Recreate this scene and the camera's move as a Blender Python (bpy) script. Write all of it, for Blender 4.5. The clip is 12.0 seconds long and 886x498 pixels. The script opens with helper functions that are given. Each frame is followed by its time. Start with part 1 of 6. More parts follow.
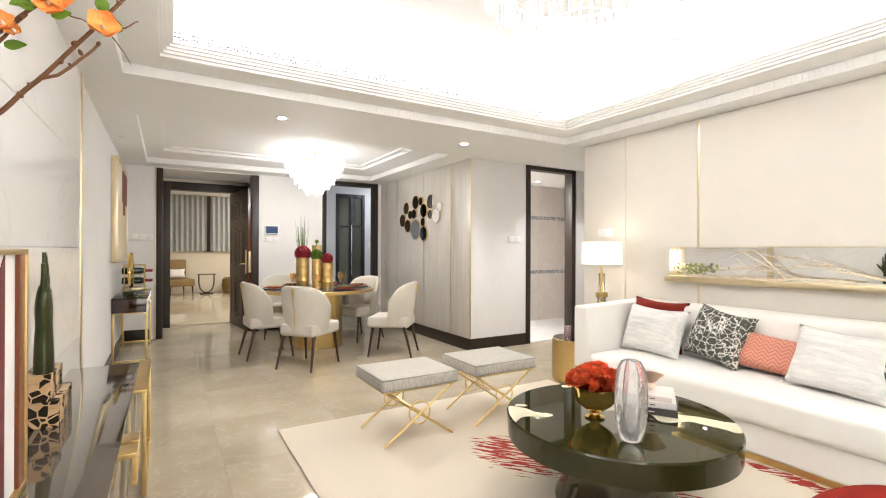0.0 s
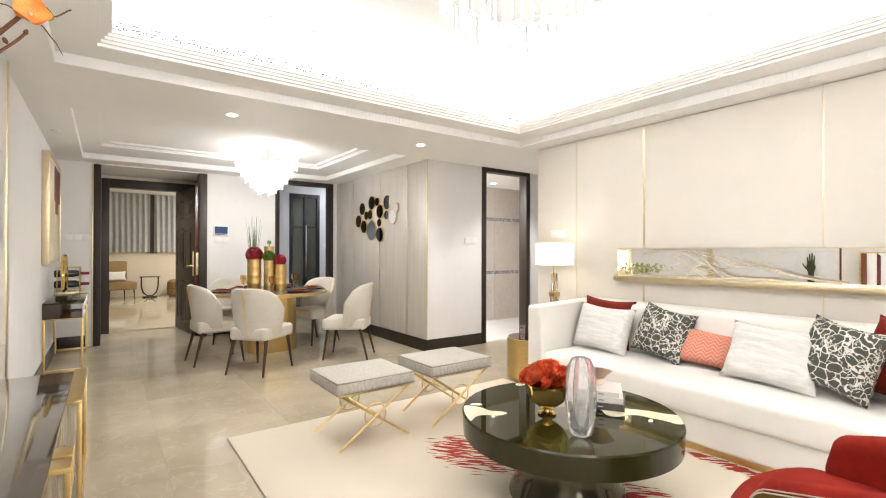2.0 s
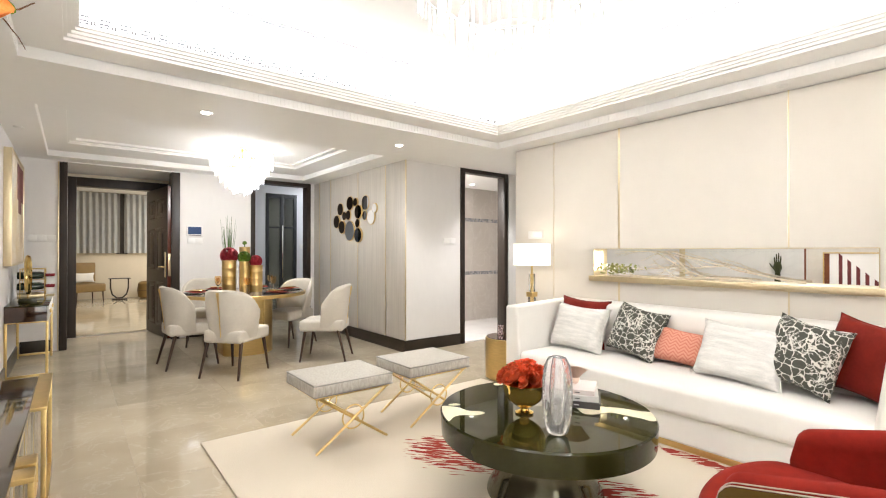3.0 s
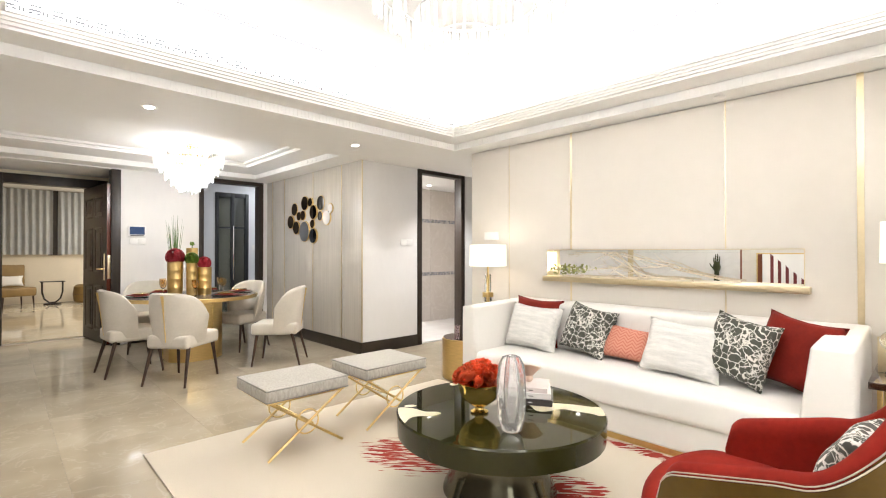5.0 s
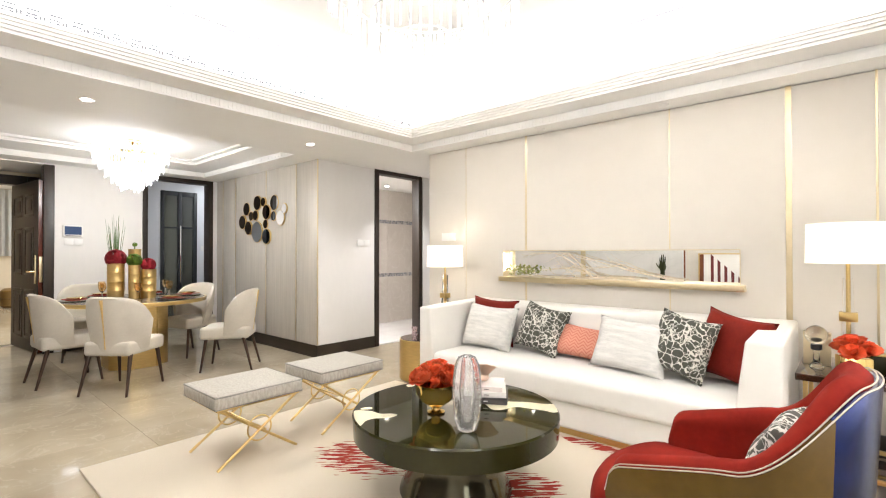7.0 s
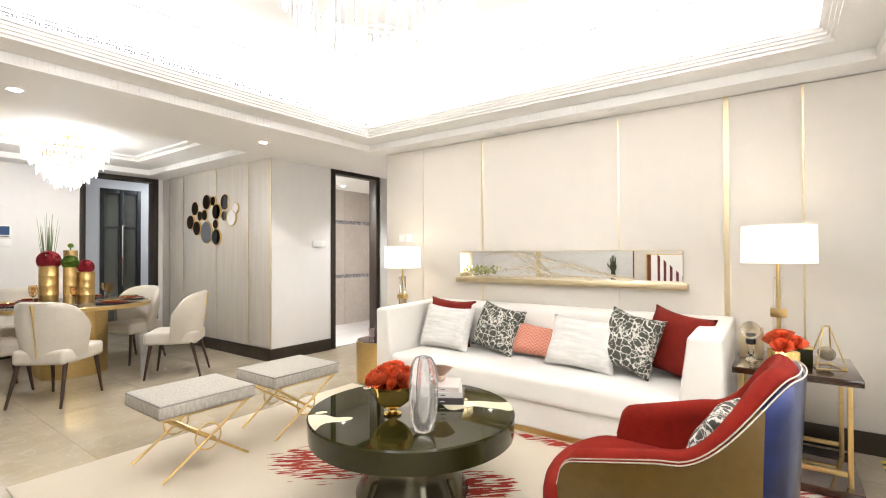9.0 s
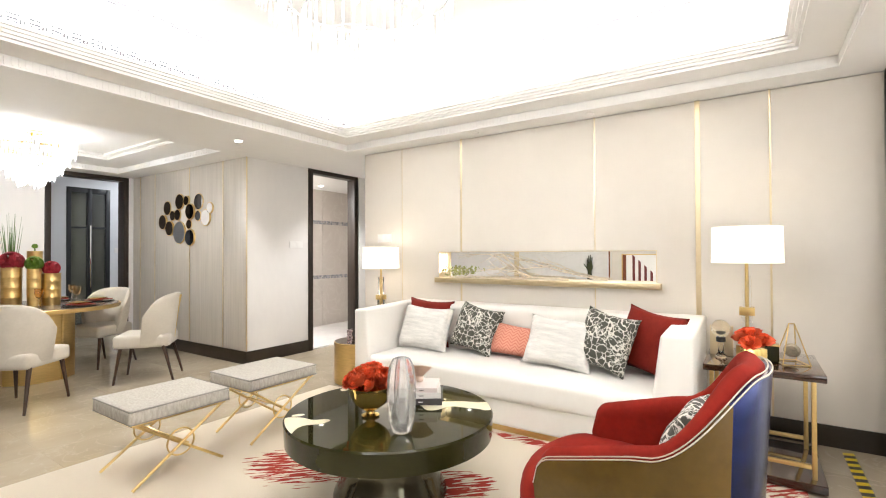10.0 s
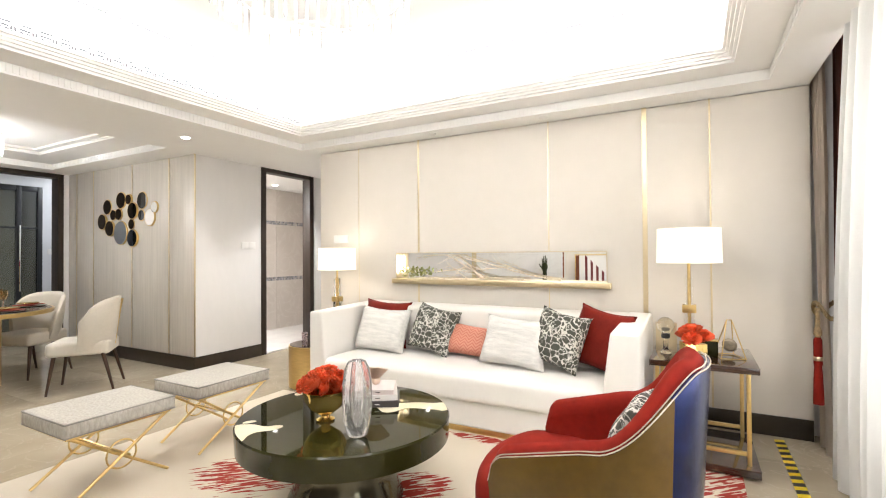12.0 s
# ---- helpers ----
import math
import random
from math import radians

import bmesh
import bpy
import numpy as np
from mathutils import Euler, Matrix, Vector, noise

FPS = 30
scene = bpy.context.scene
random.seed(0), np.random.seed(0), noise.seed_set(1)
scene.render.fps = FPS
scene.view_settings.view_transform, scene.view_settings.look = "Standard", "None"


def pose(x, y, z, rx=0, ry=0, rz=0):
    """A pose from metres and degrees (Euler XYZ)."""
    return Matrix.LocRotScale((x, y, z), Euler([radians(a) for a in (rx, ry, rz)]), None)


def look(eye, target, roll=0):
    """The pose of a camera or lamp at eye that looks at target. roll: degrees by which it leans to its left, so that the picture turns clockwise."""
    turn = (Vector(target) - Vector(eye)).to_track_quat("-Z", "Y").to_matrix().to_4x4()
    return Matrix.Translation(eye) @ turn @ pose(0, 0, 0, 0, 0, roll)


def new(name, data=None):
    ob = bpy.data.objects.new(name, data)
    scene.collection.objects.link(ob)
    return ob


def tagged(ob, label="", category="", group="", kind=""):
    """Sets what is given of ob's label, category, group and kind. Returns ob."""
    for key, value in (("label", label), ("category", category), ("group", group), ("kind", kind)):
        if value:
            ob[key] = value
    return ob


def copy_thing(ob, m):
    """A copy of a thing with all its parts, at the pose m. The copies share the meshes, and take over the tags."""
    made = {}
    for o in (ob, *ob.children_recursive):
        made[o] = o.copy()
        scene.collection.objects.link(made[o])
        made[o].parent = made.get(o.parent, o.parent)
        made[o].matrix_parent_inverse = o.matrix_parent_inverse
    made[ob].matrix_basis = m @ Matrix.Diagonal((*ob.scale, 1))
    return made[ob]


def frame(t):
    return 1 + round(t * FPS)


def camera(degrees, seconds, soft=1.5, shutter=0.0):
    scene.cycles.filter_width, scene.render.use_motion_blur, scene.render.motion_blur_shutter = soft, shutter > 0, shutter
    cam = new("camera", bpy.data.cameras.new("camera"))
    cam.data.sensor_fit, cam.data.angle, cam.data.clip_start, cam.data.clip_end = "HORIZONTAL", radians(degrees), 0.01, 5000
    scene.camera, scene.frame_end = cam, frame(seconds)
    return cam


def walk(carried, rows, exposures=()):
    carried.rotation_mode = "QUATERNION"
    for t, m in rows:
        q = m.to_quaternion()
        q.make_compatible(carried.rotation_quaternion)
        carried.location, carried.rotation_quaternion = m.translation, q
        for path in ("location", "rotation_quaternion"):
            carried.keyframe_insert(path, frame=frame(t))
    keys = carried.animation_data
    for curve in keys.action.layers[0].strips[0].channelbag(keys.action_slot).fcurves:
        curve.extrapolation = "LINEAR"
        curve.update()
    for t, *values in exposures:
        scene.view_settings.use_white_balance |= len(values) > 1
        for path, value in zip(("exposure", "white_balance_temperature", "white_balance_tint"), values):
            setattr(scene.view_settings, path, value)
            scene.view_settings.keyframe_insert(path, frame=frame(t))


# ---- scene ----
cam = camera(87.1, 12.0, 1.1)

PATH = [
    (0, (-0.0088, 0.0336, 1.2539), (1.0111, 1.7540, 1.2581), 0.20),
    (1.5, (-0.0063, 0.0258, 1.2554), (1.1297, 1.6719, 1.2624), 0.15),
    (3, (-0.0037, 0.0180, 1.2569), (1.2410, 1.5834, 1.2677), 0.09),
    (5, (-0.0003, 0.0076, 1.2588), (1.3807, 1.4542, 1.2735), 0.04),
    (6, (0.0014, 0.0024, 1.2598), (1.4458, 1.3856, 1.2762), 0.00),
    (7, (0.0031, -0.0028, 1.2608), (1.5079, 1.3145, 1.2786), -0.05),
    (9, (0.0065, -0.0132, 1.2628), (1.6224, 1.1651, 1.2833), -0.16),
    (10.5, (0.0091, -0.0210, 1.2642), (1.7002, 1.0465, 1.2867), -0.25),
    (12, (0.0116, -0.0288, 1.2657), (1.7701, 0.9236, 1.2898), -0.36),
]
walk(cam, [(t, look(eye, target, roll)) for t, eye, target, roll in PATH])

# ---- world, lamps and exposure ----
scene.view_settings.exposure = 0.76
world = bpy.data.worlds.new("dusk")
world.use_nodes = True
scene.world = world
sky = world.node_tree.nodes.new("ShaderNodeTexSky")
sky.sky_type, sky.sun_disc, sky.sun_elevation, sky.sun_rotation = "NISHITA", False, radians(7.0), radians(20)
world.node_tree.nodes["Background"].inputs["Strength"].default_value = 0.15
world.node_tree.links.new(sky.outputs["Color"], world.node_tree.nodes["Background"].inputs["Color"])

WARM, SOFT, COOL = (1.0, 0.89, 0.75), (0.99, 0.982, 0.982), (0.90, 0.95, 1.0)


def lamp(name, kind, m, power, colour, size=0.1, size_y=None, angle=None):
    data = bpy.data.lights.new(name, kind)
    data.energy, data.color = power, colour
    if kind == "AREA":
        data.size = size
        if size_y:
            data.shape, data.size_y = "RECTANGLE", size_y
    else:
        data.shadow_soft_size = size
    if angle:
        data.spot_size, data.spot_blend = radians(angle), 0.6
    ob = new(name, data)
    ob.matrix_world = m
    return ob


UP = 180
# strips of light lying in the cove over the living room
for cx, cy, sx, sy in ((1.70, 3.52, 3.5, 0.12), (1.70, -0.32, 3.5, 0.12), (-0.12, 1.60, 0.12, 3.5), (3.53, 1.60, 0.12, 3.5)):
    lamp("cove_strip", "AREA", pose(cx, cy, 2.60, UP), 27, SOFT, sx, sy)
lamp("chandelier_glow", "POINT", pose(1.66, 1.57, 2.18), 13, SOFT, 0.25)
lamp("dining_chandelier_glow", "POINT", pose(1.65, 6.13, 2.10), 52, (0.98, 0.985, 1.0), 0.12)
# only the first two are known downlights; the rest are added fill
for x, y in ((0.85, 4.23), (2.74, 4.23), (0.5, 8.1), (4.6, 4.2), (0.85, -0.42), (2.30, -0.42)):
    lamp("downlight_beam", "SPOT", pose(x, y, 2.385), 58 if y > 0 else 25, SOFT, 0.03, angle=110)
# daylight in the opening of the window behind the camera
lamp("window_daylight", "AREA", pose(1.55, -1.13, 1.40, 90), 34, (1.0, 0.975, 0.96), 2.7, 1.9)
lamp("table_lamp_bulb", "POINT", pose(3.42, 0.01, 1.31), 2.3, WARM, 0.05)
lamp("table_lamp_bulb", "POINT", pose(3.66, 3.17, 1.24), 1.5, WARM, 0.05)
# two unseen lamps added to brighten the lobby and its curtains
lamp("lobby_ceiling_panel", "AREA", pose(2.75, 12.2, 2.78), 62, SOFT, 1.6, 4.0)
lamp("lobby_ceiling_lamp", "POINT", pose(2.75, 13.0, 2.25), 30, SOFT, 0.2)
# added fill beyond the kitchen opening, kept out of sight, no fitting there
lamp("kitchen_ceiling_panel", "AREA", pose(4.0, 8.4, 2.55), 12, COOL, 0.8, 0.8)
# added fill for the bathroom, hidden behind the wall beside its door
lamp("bath_ceiling_panel", "AREA", pose(3.80, 5.6, 2.39), 46, SOFT, 0.5, 1.0)
lamp("niche_strip", "AREA", pose(4.0, 2.60, 1.17, 90, 0, 0), 0.35, WARM, 0.06, 0.18)


# ---- materials ----
def mat(name, colour, rough=0.5, metal=0.0, var=0.0, scale=8.0, colour2=None, bump=0.0, bump_scale=60.0, coat=0.0, sheen=0.0,
        stretch=(1, 1, 1), rand=0.0, trans=0.0, ior=1.45, emit=0.0, emit_colour=None, spec=None):
    """A surface with colour drift at one scale and grain at another, both in metres of the object's own space."""
    m = bpy.data.materials.new(name)
    m.use_nodes = True
    nt, b = m.node_tree, m.node_tree.nodes["Principled BSDF"]

    def put(n, v):
        b.inputs[n].default_value = v

    put("Base Color", (*colour, 1)), put("Roughness", rough), put("Metallic", metal), put("IOR", ior)
    put("Coat Weight", coat), put("Coat Roughness", 0.05), put("Sheen Weight", sheen), put("Transmission Weight", trans)
    if spec is not None:
        put("Specular IOR Level", spec)
    if emit:
        put("Emission Color", (*(emit_colour or colour), 1)), put("Emission Strength", emit)
    if var or colour2 or bump or rand:
        tc, mp = nt.nodes.new("ShaderNodeTexCoord"), nt.nodes.new("ShaderNodeMapping")
        mp.inputs["Scale"].default_value = stretch
        nt.links.new(tc.outputs["Object"], mp.inputs["Vector"])
        out = None
        if var or colour2:
            n1, n2, mix, ramp = (nt.nodes.new(k) for k in ("ShaderNodeTexNoise", "ShaderNodeTexNoise", "ShaderNodeMath", "ShaderNodeMix"))
            n1.inputs["Scale"].default_value, n2.inputs["Scale"].default_value = scale, scale * 9
            n1.inputs["Detail"].default_value = 5
            for n in (n1, n2):
                nt.links.new(mp.outputs[0], n.inputs["Vector"])
            mix.operation = "MULTIPLY_ADD"
            mix.inputs[1].default_value = 0.35
            nt.links.new(n2.outputs["Fac"], mix.inputs[0]), nt.links.new(n1.outputs["Fac"], mix.inputs[2])
            rng = nt.nodes.new("ShaderNodeMapRange")
            rng.inputs["From Min"].default_value, rng.inputs["From Max"].default_value = 0.45, 0.9
            nt.links.new(mix.outputs[0], rng.inputs["Value"])
            ramp.data_type = "RGBA"
            c2 = colour2 or tuple(max(0.0, c * (1 - var)) for c in colour)
            ramp.inputs["A"].default_value, ramp.inputs["B"].default_value = (*colour, 1), (*c2, 1)
            nt.links.new(rng.outputs[0], ramp.inputs["Factor"])
            out = ramp.outputs["Result"]
        if rand:
            info, hsv, rr = nt.nodes.new("ShaderNodeObjectInfo"), nt.nodes.new("ShaderNodeHueSaturation"), nt.nodes.new("ShaderNodeMapRange")
            rr.inputs["To Min"].default_value, rr.inputs["To Max"].default_value = 1 - rand, 1 + rand
            nt.links.new(info.outputs["Random"], rr.inputs["Value"]), nt.links.new(rr.outputs[0], hsv.inputs["Value"])
            if out:
                nt.links.new(out, hsv.inputs["Color"])
            else:
                hsv.inputs["Color"].default_value = (*colour, 1)
            out = hsv.outputs["Color"]
        if out:
            nt.links.new(out, b.inputs["Base Color"])
        if bump:
            nb, bp = nt.nodes.new("ShaderNodeTexNoise"), nt.nodes.new("ShaderNodeBump")
            nb.inputs["Scale"].default_value, nb.inputs["Detail"].default_value = bump_scale, 4
            bp.inputs["Strength"].default_value, bp.inputs["Distance"].default_value = bump, 0.004
            nt.links.new(mp.outputs[0], nb.inputs["Vector"]), nt.links.new(nb.outputs["Fac"], bp.inputs["Height"])
            nt.links.new(bp.outputs[0], b.inputs["Normal"])
    return m


def nodes_of(m):
    return m.node_tree, m.node_tree.nodes["Principled BSDF"]


def ramp_into(m, fac, stops, socket="Base Color"):
    nt, b = nodes_of(m)
    r = nt.nodes.new("ShaderNodeValToRGB")
    while len(r.color_ramp.elements) < len(stops):
        r.color_ramp.elements.new(0.5)
    for e, (p, c) in zip(r.color_ramp.elements, stops):
        e.position, e.color = p, (*c, 1)
    nt.links.new(fac, r.inputs["Fac"])
    nt.links.new(r.outputs["Color"], b.inputs[socket])
    return r


def coords(m, stretch=(1, 1, 1), turn=(0, 0, 0), output="Object", kind="POINT"):
    nt, _ = nodes_of(m)
    tc, mp = nt.nodes.new("ShaderNodeTexCoord"), nt.nodes.new("ShaderNodeMapping")
    mp.vector_type = kind
    mp.inputs["Scale"].default_value, mp.inputs["Rotation"].default_value = stretch, turn
    nt.links.new(tc.outputs[output], mp.inputs["Vector"])
    return mp.outputs[0]


def marble(name, base, cloud, vein, scale, rough, width=0.035, rand=0.0):
    m = mat(name, base, rough)
    nt, b = nodes_of(m)
    v = coords(m)
    info = nt.nodes.new("ShaderNodeObjectInfo")
    shift = nt.nodes.new("ShaderNodeVectorMath")
    shift.operation = "MULTIPLY_ADD"
    spread = nt.nodes.new("ShaderNodeCombineXYZ")
    for k in "XYZ":
        nt.links.new(info.outputs["Random"], spread.inputs[k])
    nt.links.new(spread.outputs[0], shift.inputs[0])
    shift.inputs[1].default_value = (37, 53, 11)
    nt.links.new(v, shift.inputs[2])
    n, w, c = nt.nodes.new("ShaderNodeTexNoise"), nt.nodes.new("ShaderNodeTexNoise"), nt.nodes.new("ShaderNodeTexNoise")
    n.inputs["Scale"].default_value, n.inputs["Detail"].default_value, n.inputs["Distortion"].default_value = scale, 6, 1.6
    w.inputs["Scale"].default_value, w.inputs["Detail"].default_value = scale * 0.6, 4
    c.inputs["Scale"].default_value, c.inputs["Detail"].default_value = scale * 7, 3
    for k in (n, w, c):
        nt.links.new(shift.outputs[0], k.inputs["Vector"])
    off, ab, less = (nt.nodes.new("ShaderNodeMath") for _ in range(3))
    off.operation, ab.operation = "SUBTRACT", "ABSOLUTE"
    off.inputs[1].default_value = 0.5
    nt.links.new(n.outputs["Fac"], off.inputs[0]), nt.links.new(off.outputs[0], ab.inputs[0])
    vr = nt.nodes.new("ShaderNodeMapRange")
    vr.inputs["From Max"].default_value, vr.inputs["To Min"].default_value, vr.inputs["To Max"].default_value = width, 0.75, 0.0
    nt.links.new(ab.outputs[0], vr.inputs["Value"])
    m1, m2, m3 = (nt.nodes.new("ShaderNodeMix") for _ in range(3))
    for k in (m1, m2, m3):
        k.data_type = "RGBA"
    m1.inputs["A"].default_value, m1.inputs["B"].default_value = (*base, 1), (*cloud, 1)
    cr = nt.nodes.new("ShaderNodeMapRange")
    cr.inputs["From Min"].default_value, cr.inputs["From Max"].default_value = 0.35, 0.65
    nt.links.new(w.outputs["Fac"], cr.inputs["Value"]), nt.links.new(cr.outputs[0], m1.inputs["Factor"])
    nt.links.new(m1.outputs["Result"], m2.inputs["A"])
    m2.inputs["B"].default_value = (*vein, 1)
    less.operation = "MULTIPLY"
    nt.links.new(vr.outputs[0], less.inputs[0]), nt.links.new(c.outputs["Fac"], less.inputs[1])
    nt.links.new(less.outputs[0], m2.inputs["Factor"])
    nt.links.new(m2.outputs["Result"], b.inputs["Base Color"])
    return m


PAINT = mat("white_ceiling_paint", (0.86, 0.85, 0.83), 0.7, var=0.03, scale=1.5, bump=0.05, bump_scale=180)
WALL = mat("pale_wallpaper", (0.74, 0.72, 0.70), 0.65, var=0.06, scale=2.0, bump=0.12, bump_scale=240, stretch=(1, 1, 0.4))
PANEL = mat("cream_leather_panel", (0.70, 0.655, 0.59), 0.5, var=0.05, scale=1.2, bump=0.10, bump_scale=300)
SATIN = mat("satin_taupe_wallpaper", (0.58, 0.54, 0.48), 0.42, metal=0.15, var=0.16, scale=5, bump=0.12, bump_scale=120, stretch=(6, 6, 0.25))
GOLD = mat("brushed_gold", (0.72, 0.52, 0.22), 0.30, metal=1.0, var=0.14, scale=14, bump=0.04, bump_scale=200, stretch=(1, 1, 6))
PALEGOLD = mat("pale_champagne_metal", (0.74, 0.63, 0.42), 0.32, metal=1.0, var=0.1, scale=10)
POLISHED = mat("polished_gold", (0.80, 0.58, 0.22), 0.07, metal=1.0, var=0.08, scale=9)
ESPRESSO = mat("espresso_wood", (0.030, 0.018, 0.011), 0.42, var=0.5, scale=5, bump=0.08, bump_scale=60, stretch=(5, 5, 0.5))
SKIRT = mat("dark_skirting", (0.032, 0.022, 0.013), 0.35, var=0.35, scale=4, bump=0.05)
FLOOR = marble("beige_marble", (0.445, 0.378, 0.280), (0.36, 0.30, 0.215), (0.54, 0.475, 0.375), 3.0, 0.04, 0.018)
WMARBLE = marble("white_marble", (0.75, 0.74, 0.72), (0.71, 0.70, 0.68), (0.64, 0.63, 0.61), 0.9, 0.12, 0.03)
MIRROR = mat("mirror_glass", (0.90, 0.90, 0.89), 0.01, metal=1.0)


# ---- building helpers ----
def box(bm, x0, x1, y0, y1, z0, z1, bevel=0.0, seg=2):
    r = bmesh.ops.create_cube(bm, size=1)
    bmesh.ops.transform(bm, verts=r["verts"], matrix=Matrix.LocRotScale(((x0 + x1) / 2, (y0 + y1) / 2, (z0 + z1) / 2), None,
                                                                        (abs(x1 - x0), abs(y1 - y0), abs(z1 - z0))))
    if bevel:
        edges = {e for v in r["verts"] for e in v.link_edges}
        bmesh.ops.bevel(bm, geom=list(edges), offset=bevel, segments=seg, affect="EDGES", profile=0.6)
    return bm


def lathe(bm, profile, seg=32, at=(0, 0, 0)):
    rings = []
    for r, z in profile:
        rings.append([bm.verts.new((at[0] + r * math.cos(2 * math.pi * k / seg), at[1] + r * math.sin(2 * math.pi * k / seg), at[2] + z)) for k in range(seg)])
    for a, b in zip(rings, rings[1:]):
        for k in range(seg):
            bm.faces.new((a[k], a[(k + 1) % seg], b[(k + 1) % seg], b[k]))
    bm.faces.new(rings[0][::-1]), bm.faces.new(rings[-1])
    return bm


def tube(bm, pts, radius, seg=8, closed=False):
    """A round bar along points; radius is one number or one a point."""
    pts = [Vector(p) for p in pts]
    n = len(pts)
    rads = radius if isinstance(radius, (list, tuple)) else [radius] * n
    rings, up = [], None
    for i, p in enumerate(pts):
        a = pts[(i - 1) % n] if (i or closed) else p
        b = pts[(i + 1) % n] if (i < n - 1 or closed) else p
        d = (b - a).normalized()
        if up is None:
            up = d.orthogonal().normalized()
        up = (up - d * up.dot(d)).normalized()
        side = d.cross(up)
        rings.append([bm.verts.new(p + rads[i] * (up * math.cos(2 * math.pi * k / seg) + side * math.sin(2 * math.pi * k / seg))) for k in range(seg)])
    pairs = list(zip(rings, rings[1:])) + ([(rings[-1], rings[0])] if closed else [])
    for a, b in pairs:
        for k in range(seg):
            bm.faces.new((a[k], a[(k + 1) % seg], b[(k + 1) % seg], b[k]))
    if not closed:
        bm.faces.new(rings[0][::-1]), bm.faces.new(rings[-1])
    return bm


def mesh_of(bm, name, material, smooth=40):
    bmesh.ops.recalc_face_normals(bm, faces=bm.faces)
    me = bpy.data.meshes.new(name)
    bm.to_mesh(me)
    bm.free()
    me.materials.append(material)
    if smooth:
        me.shade_smooth()
        me.set_sharp_from_angle(angle=radians(smooth))
    return me


def part(name, bm, material, parent=None, label="", m=None, smooth=40, kind=""):
    ob = new(name, mesh_of(bm, name, material, smooth))
    if parent:
        ob.parent = parent
    if m is not None:
        ob.matrix_basis = m
    return tagged(ob, label=label, kind=kind)


def thing(name, label, category, m=None, group="", kind=""):
    ob = new(name)
    ob.empty_display_size = 0.1
    if m is not None:
        ob.matrix_basis = m
    return tagged(ob, label, category, group, kind)


def structure(name, bm, material, label, category, smooth=40, m=None):
    return tagged(part(name, bm, material, smooth=smooth, m=m), label, category, kind="structure")


B = bmesh.new

# ---- large structure ----
XT, XS, YE, H = -0.515, 3.945, 7.64, 2.40          # media wall, sofa wall, end wall, low ceiling
XM, YB = 3.235, 4.84                               # panelled side wall, bathroom wall

floor = structure("floor", box(B(), -2.2, 7.0, -1.4, 15.6, -0.20, -0.004), mat("grout", (0.36, 0.30, 0.225), 0.3, var=0.15), "polished beige marble tile floor with soft veins", "floor")

# low ceiling with two openings
L1, L2, L3 = (-0.26, 3.70, -0.47, 3.70), (-0.05, 3.47, -0.26, 3.47), (0.02, 3.40, -0.19, 3.40)
D1, D2 = (-0.24, 2.91, 4.82, 7.31), (-0.05, 2.57, 4.95, 6.76)


def ring(bm, o, i, z0, z1):
    box(bm, o[0], o[1], o[2], i[2], z0, z1), box(bm, o[0], o[1], i[3], o[3], z0, z1)
    box(bm, o[0], i[0], i[2], i[3], z0, z1), box(bm, i[1], o[1], i[2], i[3], z0, z1)


def grown(r, d):
    return (r[0] - d, r[1] + d, r[2] - d, r[3] + d)


bm = B()
ring(bm, (-0.7, 6.9, -0.716, 4.25), L1, H, H + 0.07)
ring(bm, (-0.7, 6.9, 4.25, YE), D1, H, H + 0.07)
ring(bm, grown(L1, 0.1), L2, H + 0.072, H + 0.09)
for k in range(4):
    d = 0.0175 * (k + 1)
    ring(bm, grown(L2, 0.06), grown(L2, -d), H + 0.0745 + 0.0175 * (k + 1), H + 0.0745 + 0.0175 * (k + 2))
ring(bm, grown(L1, 0.2), L1, H + 0.165, 2.86)
box(bm, -0.6, 4.0, -0.8, 4.0, 2.86, 2.92)
# dining tray
ring(bm, grown(D1, 0.1), D2, H + 0.072, H + 0.086)
ring(bm, grown(D2, 0.1), grown(D2, -0.014), H + 0.086, H + 0.094)
ring(bm, grown(D2, 0.1), grown(D2, -0.004), H + 0.094, H + 0.104)
ring(bm, grown(D2, 0.1), grown(D2, -0.075), H + 0.104, H + 0.112)
ring(bm, grown(D2, 0.1), grown(D2, -0.068), H + 0.112, H + 0.130)
box(bm, -0.4, 3.1, 4.6, 7.5, H + 0.13, H + 0.19)
ceiling = structure("ceiling", bm, PAINT, "white stepped tray ceiling with two recessed trays", "ceiling", smooth=0)
bm = B()
for d in (0.06, 0.095):
    ring(bm, grown(L3, -d), grown(L3, -d - 0.010), 2.852, 2.859)
structure("trim_ceiling", bm, mat("grey_line_paint", (0.42, 0.42, 0.45), 0.6, var=0.1), "two fine grey lines round the upper ceiling", "trim", smooth=0)

# media wall with marble slabs, side walls, end wall with two openings
bm = B()
box(bm, XT - 0.2, XT, -1.3, YE, 0, 2.95)
wall_tv = structure("wall_west", bm, WALL, "pale papered wall behind the media cabinet", "wall")
bm = B()
box(bm, XT - 0.2, -0.135, YE, YE + 0.16, 0, 2.95)
box(bm, 1.21, 2.19, YE, YE + 0.16, 0, 2.95)
box(bm, 3.17, XM, YE, YE + 0.16, 0, 2.95)
box(bm, 2.19, 3.17, YE, YE + 0.16, 2.41, 2.95)
box(bm, -0.135, 1.21, YE, YE + 0.16, 2.385, 2.95)
structure("wall_end", bm, WALL, "pale papered end wall with entrance recess and kitchen opening", "wall")
bm = B()
box(bm, -0.335, -0.135, YE + 0.16, 8.70, 0, 2.6)
